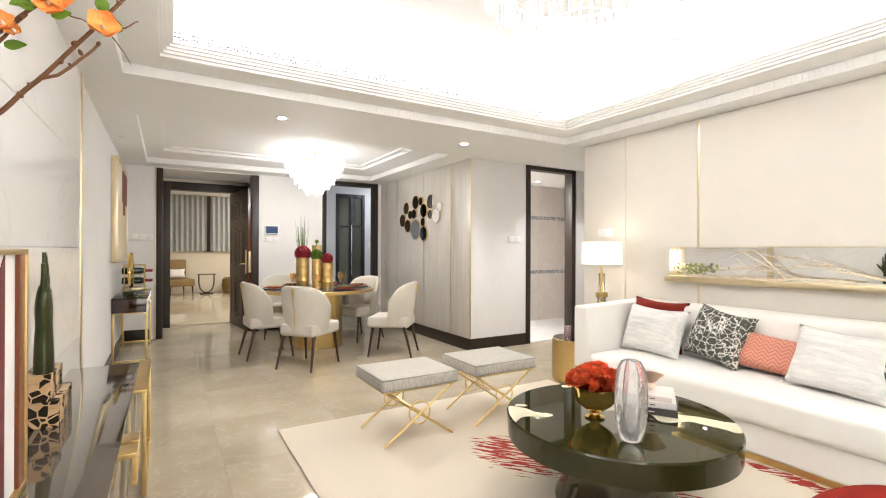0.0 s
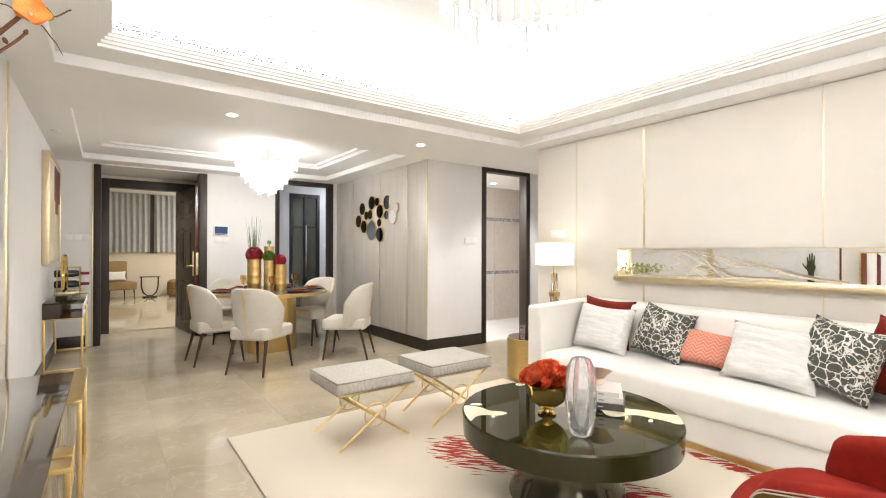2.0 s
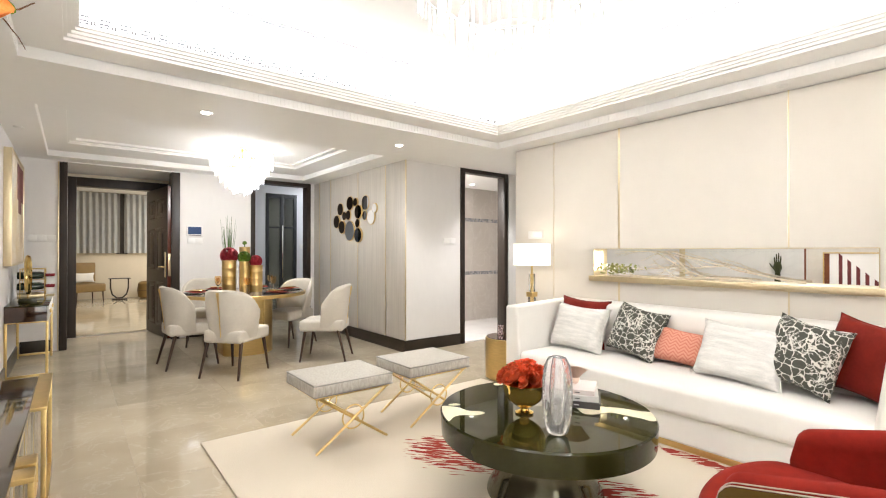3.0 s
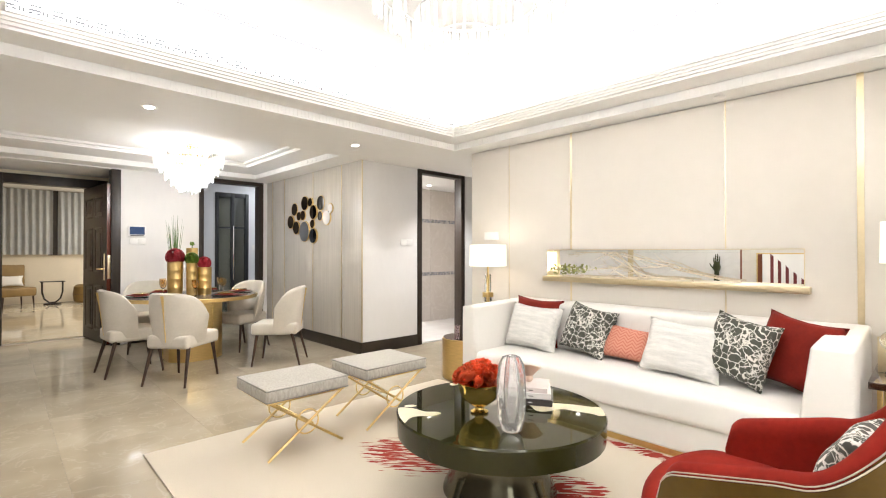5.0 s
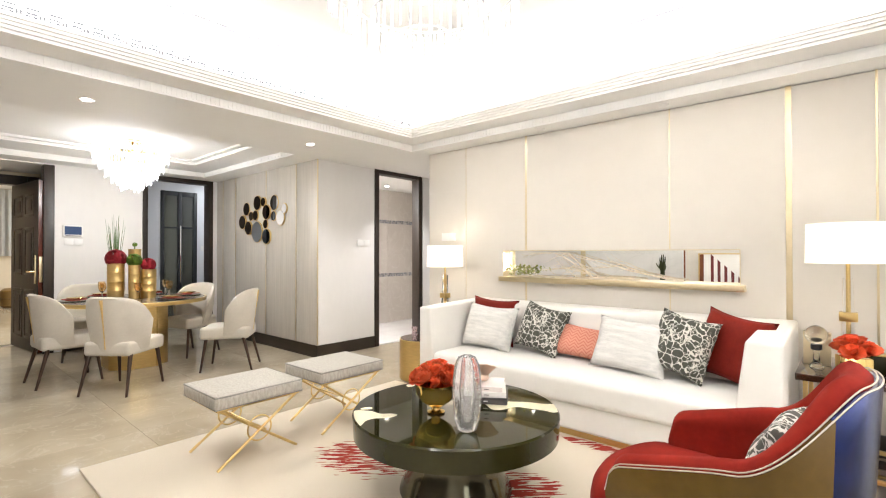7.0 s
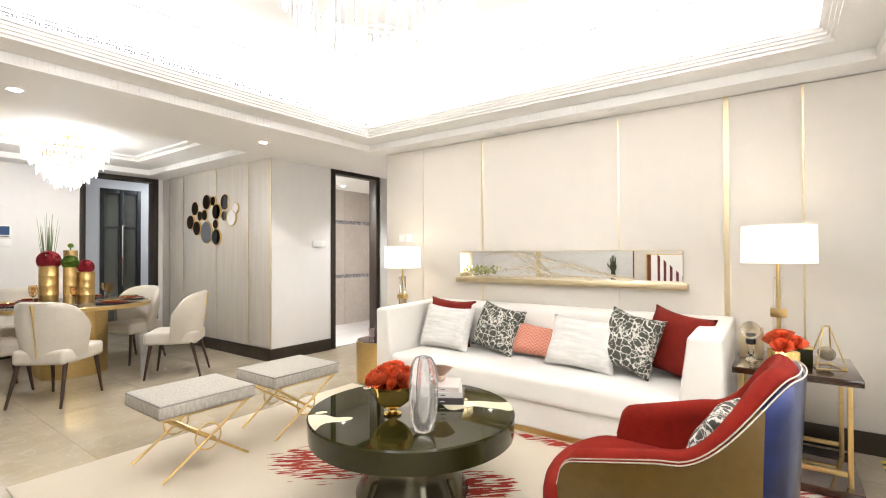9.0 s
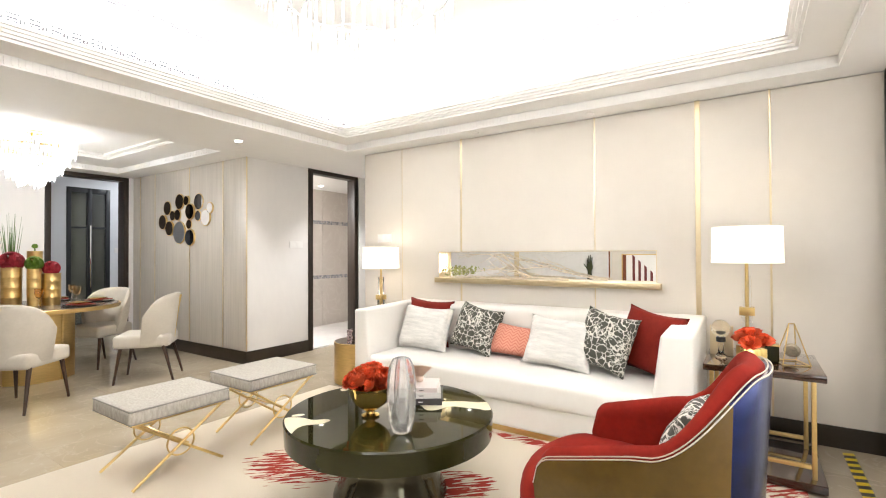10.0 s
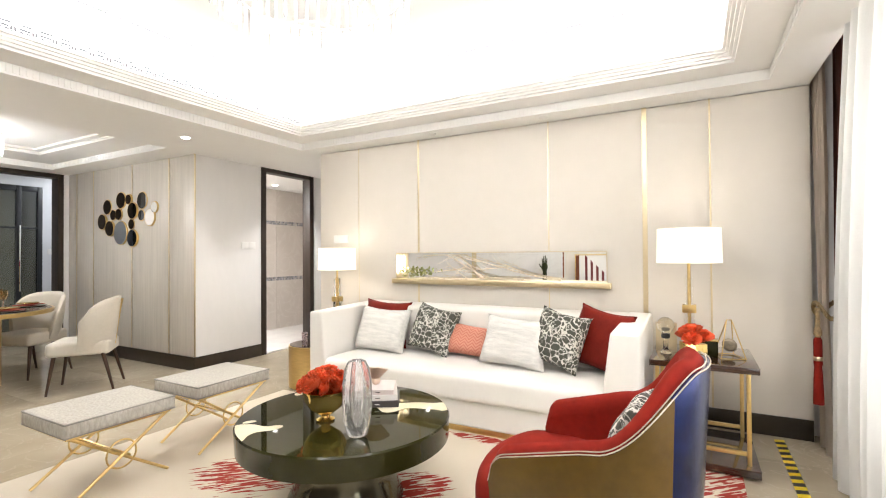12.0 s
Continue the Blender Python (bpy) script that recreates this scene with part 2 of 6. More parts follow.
box(bm, 1.26, 1.46, YE + 0.16, 8.70, 0, 2.6)
box(bm, -0.135, 1.26, YE + 0.16, 8.70, 2.39, 2.6)
structure("wall_recess", bm, WALL, "pale walls and soffit of the entrance recess", "wall")
bm = B()
box(bm, XM + 0.0125, 7.0, YB, YB + 0.12, 2.43, 2.6), box(bm, XM + 0.0125, 4.13, YB, YB + 0.12, 0, 2.43), box(bm, 5.08, 7.0, YB, YB + 0.12, 0, 2.43)
structure("wall_side_core", box(B(), XM + 0.02, XM + 0.14, YB + 0.12, YE + 0.16, 0, 2.6), WALL, "plain wall behind the panelling by the dining table", "wall")
structure("wall_bath", bm, WALL, "pale papered wall beside the bathroom door", "wall")

# sofa wall: a core with leather panels in front, gold strips between, a mirrored niche
NY0, NY1, NZ0, NZ1, XN = 0.602, 2.635, 1.03, 1.282, 4.065
wall_sofa = structure("wall_east", box(B(), XN + 0.004, 4.22, -1.3, 3.656, 0, 2.95), WALL, "long feature wall of cream panels with gold strips", "wall")
STRIPS = [(3.656, 0.0), (3.118, 0.010), (2.375, 0.022), (1.072, 0.010), (0.314, 0.036), (-0.129, 0.013), (-0.716, 0.0)]
for (ya, wa), (yb, wb) in zip(STRIPS, STRIPS[1:]):
    y1, y0 = ya - wa / 2, yb + wb / 2
    if y1 > NY0 and y0 < NY1:
        bm = B()
        box(bm, XS, XN, y0, y1, NZ1 + 0.006, H - 0.006), box(bm, XS, XN, y0, y1, 0, NZ0 - 0.05)
        if y0 < NY0 < y1:
            box(bm, XS, XN, y0, NY0 - 0.006, NZ0 - 0.05, NZ1 + 0.006)
        if y0 < NY1 < y1:
            box(bm, XS, XN, NY1 + 0.006, y1, NZ0 - 0.05, NZ1 + 0.006)
        part("panel", bm, PANEL, wall_sofa, smooth=0)
    else:
        part("panel", box(B(), XS, XN, y0, y1, 0, H - 0.006, 0.003), PANEL, wall_sofa)
for y, w in STRIPS[1:-1]:
    if w:
        for z0, z1 in (((0, NZ0 - 0.052), (NZ1 + 0.008, H)) if NY0 < y < NY1 else ((0, H),)):
            part("gold_strip", box(B(), XS + 0.003, XN - 0.01, y - w / 2 + 0.0005, y + w / 2 - 0.0005, z0, z1), PALEGOLD, wall_sofa, "slim champagne metal strip")
part("shelf", box(B(), XS - 0.075, XN - 0.002, NY0 - 0.04, NY1 + 0.012, NZ0 - 0.048, NZ0, 0.004), PALEGOLD, wall_sofa, "pale gold ledge under the niche")
bm = B()
box(bm, XS - 0.004, XN - 0.02, NY0 - 0.005, NY1 + 0.005, NZ1, NZ1 + 0.005)
box(bm, XS - 0.004, XN - 0.02, NY0 - 0.005, NY0, NZ0 + 0.002, NZ1), box(bm, XS - 0.004, XN - 0.02, NY1, NY1 + 0.005, NZ0 + 0.002, NZ1)
part("niche_frame", bm, PALEGOLD, wall_sofa, "thin gold lining of the niche")
part("niche_mirror", box(B(), XN - 0.012, XN, NY0, NY1, NZ0 + 0.002, NZ1), MIRROR, wall_sofa, "long mirror at the back of the niche")

# panelled side wall by the dining table
wall_side = structure("wall_side", box(B(), XM + 0.012, XM + 0.018, YB + 0.01, YE, 0, 2.5), SATIN, "satin taupe panelled wall with metal strips", "wall")
SIDE = [4.84, 5.314, 6.075, 6.985, 7.42, 7.64]
for a, b in zip(SIDE, SIDE[1:]):
    part("panel", box(B(), XM, XM + 0.012, a + 0.008, b - 0.008, 0.15, 2.5, 0.002), SATIN, wall_side)
    part("metal_strip", box(B(), XM - 0.003, XM + 0.010, a - 0.006 if a > 5 else a - 0.003, a + 0.007, 0.15, 2.5), PALEGOLD, wall_side, "slim champagne metal strip")

# skirting
for n, b in (("west", (XT, XT + 0.016, 3.90, YE, 0, 0.15)), ("end", (XT + 0.018, -0.215, YE - 0.016, YE, 0, 0.15)), ("end_mid", (1.30, 2.12, YE - 0.016, YE, 0, 0.15)),
             ("side", (XM - 0.014, XM, YB - 0.014, YE - 0.018, 0, 0.148)), ("bath", (XM, 4.128, YB - 0.014, YB, 0, 0.148)),
             ("east", (XS - 0.014, XS, -0.712, 3.656, 0, 0.14))):
    structure("baseboard_" + n, box(B(), *b, 0.003), SKIRT, "dark glossy skirting board", "skirting")

# floor tiles
TILE = 0.80
tile_mesh = mesh_of(box(B(), 0.0005, TILE - 0.0005, 0.0005, TILE - 0.0005, -0.004, 0, 0.0006, 1), "tile", FLOOR, 0)
for i in range(-1, 8):
    for j in range(-2, 12):
        x, y = XT + i * TILE, -1.0 + j * TILE
        if y > 8.6:
            continue
        t = new("tile", tile_mesh)
        t.parent, t.location = floor, (x, y, 0)

# closing walls behind the camera: window wall
bm = B()
box(bm, -0.7, 0.1, -1.30, -1.10, 0, 2.95), box(bm, 3.0, 4.2, -1.30, -1.10, 0, 2.95), box(bm, 0.1, 3.0, -1.30, -1.10, 2.45, 2.95), box(bm, 0.1, 3.0, -1.30, -1.10, 0, 0.35)
box(bm, -0.7, 4.2, -1.1, -0.72, 2.62, 2.68)
structure("wall_window", bm, WALL, "pale wall with a wide window behind curtains", "wall")
bm = B()
box(bm, 6.9, 7.0, 3.2, YB, 0, 2.6), box(bm, 4.22, 7.0, 3.50, 3.656, 0, 2.6)
structure("wall_corridor", bm, WALL, "pale corridor walls", "wall")

# ---- more materials ----
CREAM = mat("cream_upholstery", (0.78, 0.755, 0.71), 0.75, var=0.05, scale=3, bump=0.10, bump_scale=260, sheen=0.25)
LINEN = mat("pale_linen", (0.56, 0.515, 0.44), 0.8, var=0.12, scale=6, bump=0.25, bump_scale=350, sheen=0.2)
TWEED = mat("grey_tweed", (0.50, 0.47, 0.415), 0.9, colour2=(0.34, 0.315, 0.275), scale=80, bump=0.3, bump_scale=260, stretch=(1, 1, 0.35))
PIPING = mat("charcoal_piping", (0.30, 0.285, 0.26), 0.8, var=0.2, bump=0.2)
VELVET = mat("red_velvet", (0.235, 0.015, 0.008), 0.85, var=0.35, scale=6, bump=0.12, bump_scale=180, spec=0.15)
WINE = mat("dark_red_velvet", (0.20, 0.017, 0.010), 0.7, var=0.35, scale=7, bump=0.12, bump_scale=180, spec=0.15)
BROWN = mat("olive_brown_leather", (0.105, 0.058, 0.009), 0.26, var=0.3, scale=4, bump=0.06, bump_scale=240, coat=0.15)
BOUCLE = mat("white_chenille", (0.74, 0.72, 0.68), 0.95, colour2=(0.56, 0.55, 0.525), scale=42, bump=0.8, bump_scale=120, stretch=(1, 0.14, 1))
# the strong blue is a window's reflected sheen put into the slate colour
SLATE = mat("slate_satin_blue_sheen", (0.022, 0.040, 0.19), 0.22, metal=0.85, colour2=(0.025, 0.03, 0.07), scale=3, bump=0.06, bump_scale=240)
LACQUER = mat("black_lacquer", (0.026, 0.024, 0.005), 0.03, var=0.3, scale=3, spec=0.40)
WALNUT = mat("dark_walnut", (0.055, 0.026, 0.013), 0.35, var=0.4, scale=9, stretch=(4, 4, 0.6), bump=0.05)
GLASS = mat("clear_glass", (0.97, 0.98, 0.98), 0.02, trans=1.0, ior=1.48)
ICE = mat("milky_glass", (0.99, 0.99, 0.99), 0.02, trans=0.86, ior=1.36, bump=0.15, bump_scale=60)
SHADE = mat("lamp_shade_linen", (0.88, 0.84, 0.76), 0.9, var=0.03, scale=5, bump=0.15, bump_scale=300, emit=0.42, emit_colour=(1.0, 0.93, 0.80))
BULB = mat("glowing_bulb", (1, 0.95, 0.85), 0.5, emit=10, emit_colour=(1.0, 0.96, 0.90))
SPOTLIT = mat("glowing_lens", (1, 0.97, 0.92), 0.5, emit=14, emit_colour=(1.0, 0.96, 0.90))
WHITEPL = mat("white_plastic", (0.78, 0.77, 0.75), 0.35, var=0.03)
BLACKPL = mat("black_plastic", (0.02, 0.02, 0.022), 0.3, var=0.2)
STEM = mat("green_stem", (0.08, 0.17, 0.03), 0.5, var=0.3, scale=12, rand=0.3)
LEAFY = mat("bright_green_bloom", (0.16, 0.30, 0.02), 0.6, var=0.35, scale=25, rand=0.25)
PETAL = mat("red_petal", (0.82, 0.12, 0.04), 0.55, var=0.35, scale=20, rand=0.3)
CRIMSON = mat("crimson_petal", (0.42, 0.018, 0.035), 0.55, var=0.4, scale=20, rand=0.3)
ORANGE = mat("orange_petal", (0.93, 0.50, 0.14), 0.5, colour2=(0.88, 0.20, 0.03), scale=30, rand=0.1)
BARK = mat("brown_bark", (0.17, 0.072, 0.028), 0.7, var=0.4, scale=30, bump=0.4, bump_scale=90)
TWIG = mat("pale_driftwood", (0.80, 0.70, 0.55), 0.7, var=0.25, scale=25, bump=0.3)
DRAPE = mat("taupe_drape", (0.60, 0.51, 0.42), 0.55, var=0.12, scale=4, bump=0.15, bump_scale=200, stretch=(1, 1, 0.2), sheen=0.3)
SHEER = mat("white_sheer", (0.90, 0.89, 0.87), 0.8, var=0.05, scale=6, bump=0.2, bump_scale=300, stretch=(1, 1, 0.3))
sheer_nt, sheer_b = nodes_of(SHEER)
glow, blend = sheer_nt.nodes.new("ShaderNodeBsdfTranslucent"), sheer_nt.nodes.new("ShaderNodeMixShader")
glow.inputs["Color"].default_value, blend.inputs[0].default_value = (0.9, 0.9, 0.88, 1), 0.35
sheer_nt.links.new(sheer_b.outputs[0], blend.inputs[1]), sheer_nt.links.new(glow.outputs[0], blend.inputs[2])
sheer_nt.links.new(blend.outputs[0], sheer_nt.nodes["Material Output"].inputs["Surface"])
BRONZE = mat("dark_green_bronze", (0.055, 0.062, 0.022), 0.28, metal=0.5, var=0.4, scale=14, bump=0.15, bump_scale=40)


def crackle(name):
    m = mat(name, (0.1, 0.1, 0.1), 0.85, bump=0.3, bump_scale=200)
    nt, b = nodes_of(m)
    v = coords(m, (1, 1, 1))
    wob, add = nt.nodes.new("ShaderNodeTexNoise"), nt.nodes.new("ShaderNodeVectorMath")
    wob.inputs["Scale"].default_value = 18
    nt.links.new(v, wob.inputs["Vector"])
    add.operation = "MULTIPLY_ADD"
    nt.links.new(wob.outputs["Color"], add.inputs[0])
    add.inputs[1].default_value = (0.065, 0.065, 0.065)
    nt.links.new(v, add.inputs[2])
    vo, n2, mul = nt.nodes.new("ShaderNodeTexVoronoi"), nt.nodes.new("ShaderNodeTexNoise"), nt.nodes.new("ShaderNodeMath")
    vo.feature = "DISTANCE_TO_EDGE"
    vo.inputs["Scale"].default_value = 21
    nt.links.new(add.outputs[0], vo.inputs["Vector"])
    fine, wide, least = nt.nodes.new("ShaderNodeTexVoronoi"), nt.nodes.new("ShaderNodeMath"), nt.nodes.new("ShaderNodeMath")
    fine.feature = "DISTANCE_TO_EDGE"
    fine.inputs["Scale"].default_value = 44
    nt.links.new(add.outputs[0], fine.inputs["Vector"])
    wide.operation, least.operation = "MULTIPLY_ADD", "MINIMUM"
    wide.inputs[1].default_value = 1.0
    gap = nt.nodes.new("ShaderNodeMapRange")
    gap.inputs["From Min"].default_value, gap.inputs["From Max"].default_value, gap.inputs["To Max"].default_value = 0.42, 0.52, 0.16
    gate = nt.nodes.new("ShaderNodeTexNoise")
    gate.inputs["Scale"].default_value = 11
    nt.links.new(v, gate.inputs["Vector"]), nt.links.new(gate.outputs["Fac"], gap.inputs["Value"])
    nt.links.new(fine.outputs["Distance"], wide.inputs[0]), nt.links.new(gap.outputs[0], wide.inputs[2])
    nt.links.new(vo.outputs["Distance"], least.inputs[0]), nt.links.new(wide.outputs[0], least.inputs[1])
    n2.inputs["Scale"].default_value = 20
    nt.links.new(v, n2.inputs["Vector"])
    mul.operation = "DIVIDE"
    nt.links.new(least.outputs[0], mul.inputs[0]), nt.links.new(n2.outputs["Fac"], mul.inputs[1])
    ramp_into(m, mul.outputs[0], [(0.0, (0.66, 0.64, 0.58)), (0.085, (0.60, 0.58, 0.52)), (0.13, (0.075, 0.076, 0.060)), (1.0, (0.055, 0.056, 0.045))])
    return m


CRACKLE = crackle("charcoal_cream_net_weave")


def zigzag(name):
    m = mat(name, (0.5, 0.2, 0.1), 0.8, bump=0.2, bump_scale=200)
    nt, b = nodes_of(m)
    v = coords(m)
    sep = nt.nodes.new("ShaderNodeSeparateXYZ")
    nt.links.new(v, sep.inputs[0])

    def op(kind, a, c, d=None):
        n = nt.nodes.new("ShaderNodeMath")
        n.operation = kind
        for k, val in enumerate((a, c) if d is None else (a, c, d)):
            if isinstance(val, (int, float)):
                n.inputs[k].default_value = val
            else:
                nt.links.new(val, n.inputs[k])
        return n.outputs[0]

    tri = op("PINGPONG", sep.outputs["Y"], 0.035)
    wave = op("ADD", op("MULTIPLY", tri, 0.9), sep.outputs["Z"])
    fac = op("FRACT", op("MULTIPLY", wave, 38.0), 0.0)
    ramp_into(m, fac, [(0.0, (0.60, 0.26, 0.18)), (0.5, (0.64, 0.29, 0.21)), (0.62, (0.50, 0.17, 0.11)), (0.9, (0.52, 0.18, 0.12)), (1.0, (0.60, 0.26, 0.18))])
    return m


CORAL = zigzag("coral_zigzag_weave")


def rug_material():
    m = mat("cream_rug_red_burst", (0.62, 0.55, 0.45), 0.95)
    nt, b = nodes_of(m)
    v = coords(m)
    st = coords(m, (0.20, 0.027, 1), (0, 0, radians(-47)), kind="TEXTURE")
    noise_a, noise_b, noise_c = (nt.nodes.new("ShaderNodeTexNoise") for _ in range(3))
    noise_a.inputs["Scale"].default_value, noise_a.inputs["Detail"].default_value = 1.5, 3
    nt.links.new(st, noise_a.inputs["Vector"])
    noise_b.inputs["Scale"].default_value = 2.2
    nt.links.new(v, noise_b.inputs["Vector"])
    noise_c.inputs["Scale"].default_value, noise_c.inputs["Detail"].default_value = 160, 3
    nt.links.new(v, noise_c.inputs["Vector"])

    def op(kind, a, c):
        n = nt.nodes.new("ShaderNodeMath")
        n.operation = kind
        for k, val in enumerate((a, c)):
            if isinstance(val, (int, float)):
                n.inputs[k].default_value = val
            else:
                nt.links.new(val, n.inputs[k])
        return n.outputs[0]

    def blot(cx, cy, rx, ry, turn):
        mp = nt.nodes.new("ShaderNodeMapping")
        mp.vector_type = "TEXTURE"
        mp.inputs["Location"].default_value, mp.inputs["Rotation"].default_value, mp.inputs["Scale"].default_value = (cx, cy, 0), (0, 0, radians(turn)), (rx, ry, 1)
        tc = nt.nodes.new("ShaderNodeTexCoord")
        nt.links.new(tc.outputs["Object"], mp.inputs["Vector"])
        flat = nt.nodes.new("ShaderNodeVectorMath")
        flat.operation = "MULTIPLY"
        flat.inputs[1].default_value = (1, 1, 0)
        nt.links.new(mp.outputs[0], flat.inputs[0])
        ln = nt.nodes.new("ShaderNodeVectorMath")
        ln.operation = "LENGTH"
        nt.links.new(flat.outputs[0], ln.inputs[0])
        return op("SUBTRACT", 1.0, ln.outputs["Value"])

    area = op("MAXIMUM", op("MAXIMUM", blot(1.88, 2.20, 0.38, 0.25, -62), op("MAXIMUM", blot(2.17, 1.36, 0.27, 0.16, -62), blot(2.93, 1.28, 0.26, 0.06, 90))), blot(2.98, -0.12, 0.36, 0.24, -20))
    area = op("MULTIPLY", op("MINIMUM", op("MAXIMUM", area, -0.5), 0.30), 0.50)
    val = op("ADD", op("ADD", noise_a.outputs["Fac"], area), op("MULTIPLY", op("SUBTRACT", noise_b.outputs["Fac"], 0.5), 0.25))
    mask = nt.nodes.new("ShaderNodeMapRange")
    mask.inputs["From Min"].default_value, mask.inputs["From Max"].default_value = 0.618, 0.626
    nt.links.new(val, mask.inputs["Value"])
    grain = nt.nodes.new("ShaderNodeMix")
    grain.data_type = "RGBA"
    grain.inputs["A"].default_value, grain.inputs["B"].default_value = (0.66, 0.59, 0.48, 1), (0.54, 0.47, 0.375, 1)
    nt.links.new(noise_c.outputs["Fac"], grain.inputs["Factor"])
    mix = nt.nodes.new("ShaderNodeMix")
    mix.data_type = "RGBA"
    nt.links.new(mask.outputs[0], mix.inputs["Factor"])
    nt.links.new(grain.outputs["Result"], mix.inputs["A"])
    mix.inputs["B"].default_value = (0.30, 0.022, 0.012, 1)
    nt.links.new(mix.outputs["Result"], b.inputs["Base Color"])
    bp = nt.nodes.new("ShaderNodeBump")
    bp.inputs["Strength"].default_value, bp.inputs["Distance"].default_value = 0.5, 0.004
    nt.links.new(noise_c.outputs["Fac"], bp.inputs["Height"]), nt.links.new(bp.outputs[0], b.inputs["Normal"])
    return m


def crystal_material():
    m = bpy.data.materials.new("cut_crystal")
    m.use_nodes = True
    nt = m.node_tree
    b = nt.nodes["Principled BSDF"]
    b.inputs["Base Color"].default_value, b.inputs["Roughness"].default_value = (0.90, 0.91, 0.95, 1), 0.05
    tr, mix = nt.nodes.new("ShaderNodeBsdfTransparent"), nt.nodes.new("ShaderNodeMixShader")
    mix.inputs[0].default_value = 0.34
    nt.links.new(tr.outputs[0], mix.inputs[1]), nt.links.new(b.outputs[0], mix.inputs[2])
    nt.links.new(mix.outputs[0], nt.nodes["Material Output"].inputs["Surface"])
    return m


CRYSTAL = crystal_material()


# ---- shared shapes ----
def pillow_mesh(name, w, h, t, material, seed=0, n=18):
    rnd = random.Random(seed)
    ph = [rnd.uniform(0, 6.28) for _ in range(4)]
    bm = B()
    sides = []
    for s in (-1, 1):
        rows = []
        for i in range(n + 1):
            row = []
            for j in range(n + 1):
                u, v = 2 * i / n - 1, 2 * j / n - 1
                pin = 1 - 0.13 * (1 - abs(v) ** 2) * abs(u) ** 6
                pin2 = 1 - 0.13 * (1 - abs(u) ** 2) * abs(v) ** 6
                fat = max(0.0, (1 - u ** 4) * (1 - v ** 4)) ** 0.55
                wr = 0.03 * math.sin(5 * u + ph[0]) * math.sin(4 * v + ph[1]) + 0.02 * math.sin(9 * u * v + ph[2])
                row.append(bm.verts.new((s * t / 2 * fat * (1 + wr * 2) , u * w / 2 * pin, v * h / 2 * pin2)))
            rows.append(row)
        sides.append(rows)
        for i in range(n):
            for j in range(n):
                bm.faces.new((rows[i][j], rows[i + 1][j], rows[i + 1][j + 1], rows[i][j + 1]))
    bmesh.ops.remove_doubles(bm, verts=bm.verts, dist=0.0008)
    return mesh_of(bm, name, material, 80)


def cushion(label, w, h, t, material, m, seed, piping=None):
    ob = new("cushion", pillow_mesh("cushion", w, h, t, material, seed))
    ob.matrix_basis = m
    tagged(ob, label, "cushion")
    edge = []
    for a, b2, c, d in ((-1, -1, 1, -1), (1, -1, 1, 1), (1, 1, -1, 1), (-1, 1, -1, -1)):
        for k in range(10):
            u, v = a + (c - a) * k / 10, b2 + (d - b2) * k / 10
            edge.append((0, u * w / 2 * (1 - 0.13 * (1 - v * v) * abs(u) ** 6), v * h / 2 * (1 - 0.13 * (1 - u * u) * abs(v) ** 6)))
    part("piping", tube(B(), edge, 0.004, 5, closed=True), piping or material, ob)
    return ob


def rbox(x0, x1, y0, y1, z0, z1, r, seg=4):
    return box(B(), x0, x1, y0, y1, z0, z1, r, seg)


def petal(bm, m, w, l, curl, wave=0.0):
    """A cupped petal with a ruffled edge, growing along +y from the origin of m."""
    rows = []
    for i in range(4):
        f = i / 3
        half = w * (0.25 + 0.75 * math.sin(min(1.0, f * 0.75 + 0.1) * math.pi * 0.62))
        z = curl * f * f
        rows.append([bm.verts.new(m @ Vector((half * s, l * f, z + 0.25 * w * abs(s) + wave * math.sin(7 * s + 5 * f)))) for s in (-1, -0.4, 0.4, 1)])
    for a, b in zip(rows, rows[1:]):
        for k in range(3):
            bm.faces.new((a[k], a[k + 1], b[k + 1], b[k]))


def bloom(radius, rings, seed):
    """A ruffled flower head of several rings of petals."""
    rnd = random.Random(seed)
    bm = B()
    for k in range(rings):
        tilt = 15 + 75 * k / max(1, rings - 1)
        n = 9 - k
        for i in range(max(4, n)):
            a = 360 * i / max(4, n) + k * 23 + rnd.uniform(-8, 8)
            m = pose(0, 0, 0, 0, 0, a) @ pose(0, 0, 0.15 * radius * k, tilt + rnd.uniform(-9, 9), 0, 0)
            petal(bm, m, radius * (0.42 - 0.04 * k), radius * (1.0 - 0.10 * k), radius * 0.25, radius * 0.05)
    return bm


# ---- fixtures of the structure ----
def downlight(x, y, z=H):
    ob = thing("downlight", "small round white recessed ceiling downlight, lit", "downlight", pose(x, y, z - 0.001), "ceiling downlights")
    part("trim_ring", lathe(B(), [(0.034, -0.001), (0.045, -0.006), (0.052, -0.004), (0.053, 0.0)], 24), WHITEPL, ob)
    part("lens", lathe(B(), [(0.032, -0.0095), (0.033, -0.0065)], 20), SPOTLIT, ob, "glowing lens")


# the last two, on the window side, are unseen fixtures added for the fill
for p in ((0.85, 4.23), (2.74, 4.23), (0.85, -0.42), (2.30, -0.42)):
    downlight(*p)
for p in ((3.80, 2.13), (3.80, 1.07), (-0.40, 5.8)):
    ob = thing("ceiling_sensor", "small flat white ceiling sensor disc", "sensor", pose(p[0], p[1], H), "ceiling sensors")
    part("disc", lathe(B(), [(0.020, -0.014), (0.034, -0.010), (0.038, 0.0)], 20), WHITEPL, ob)

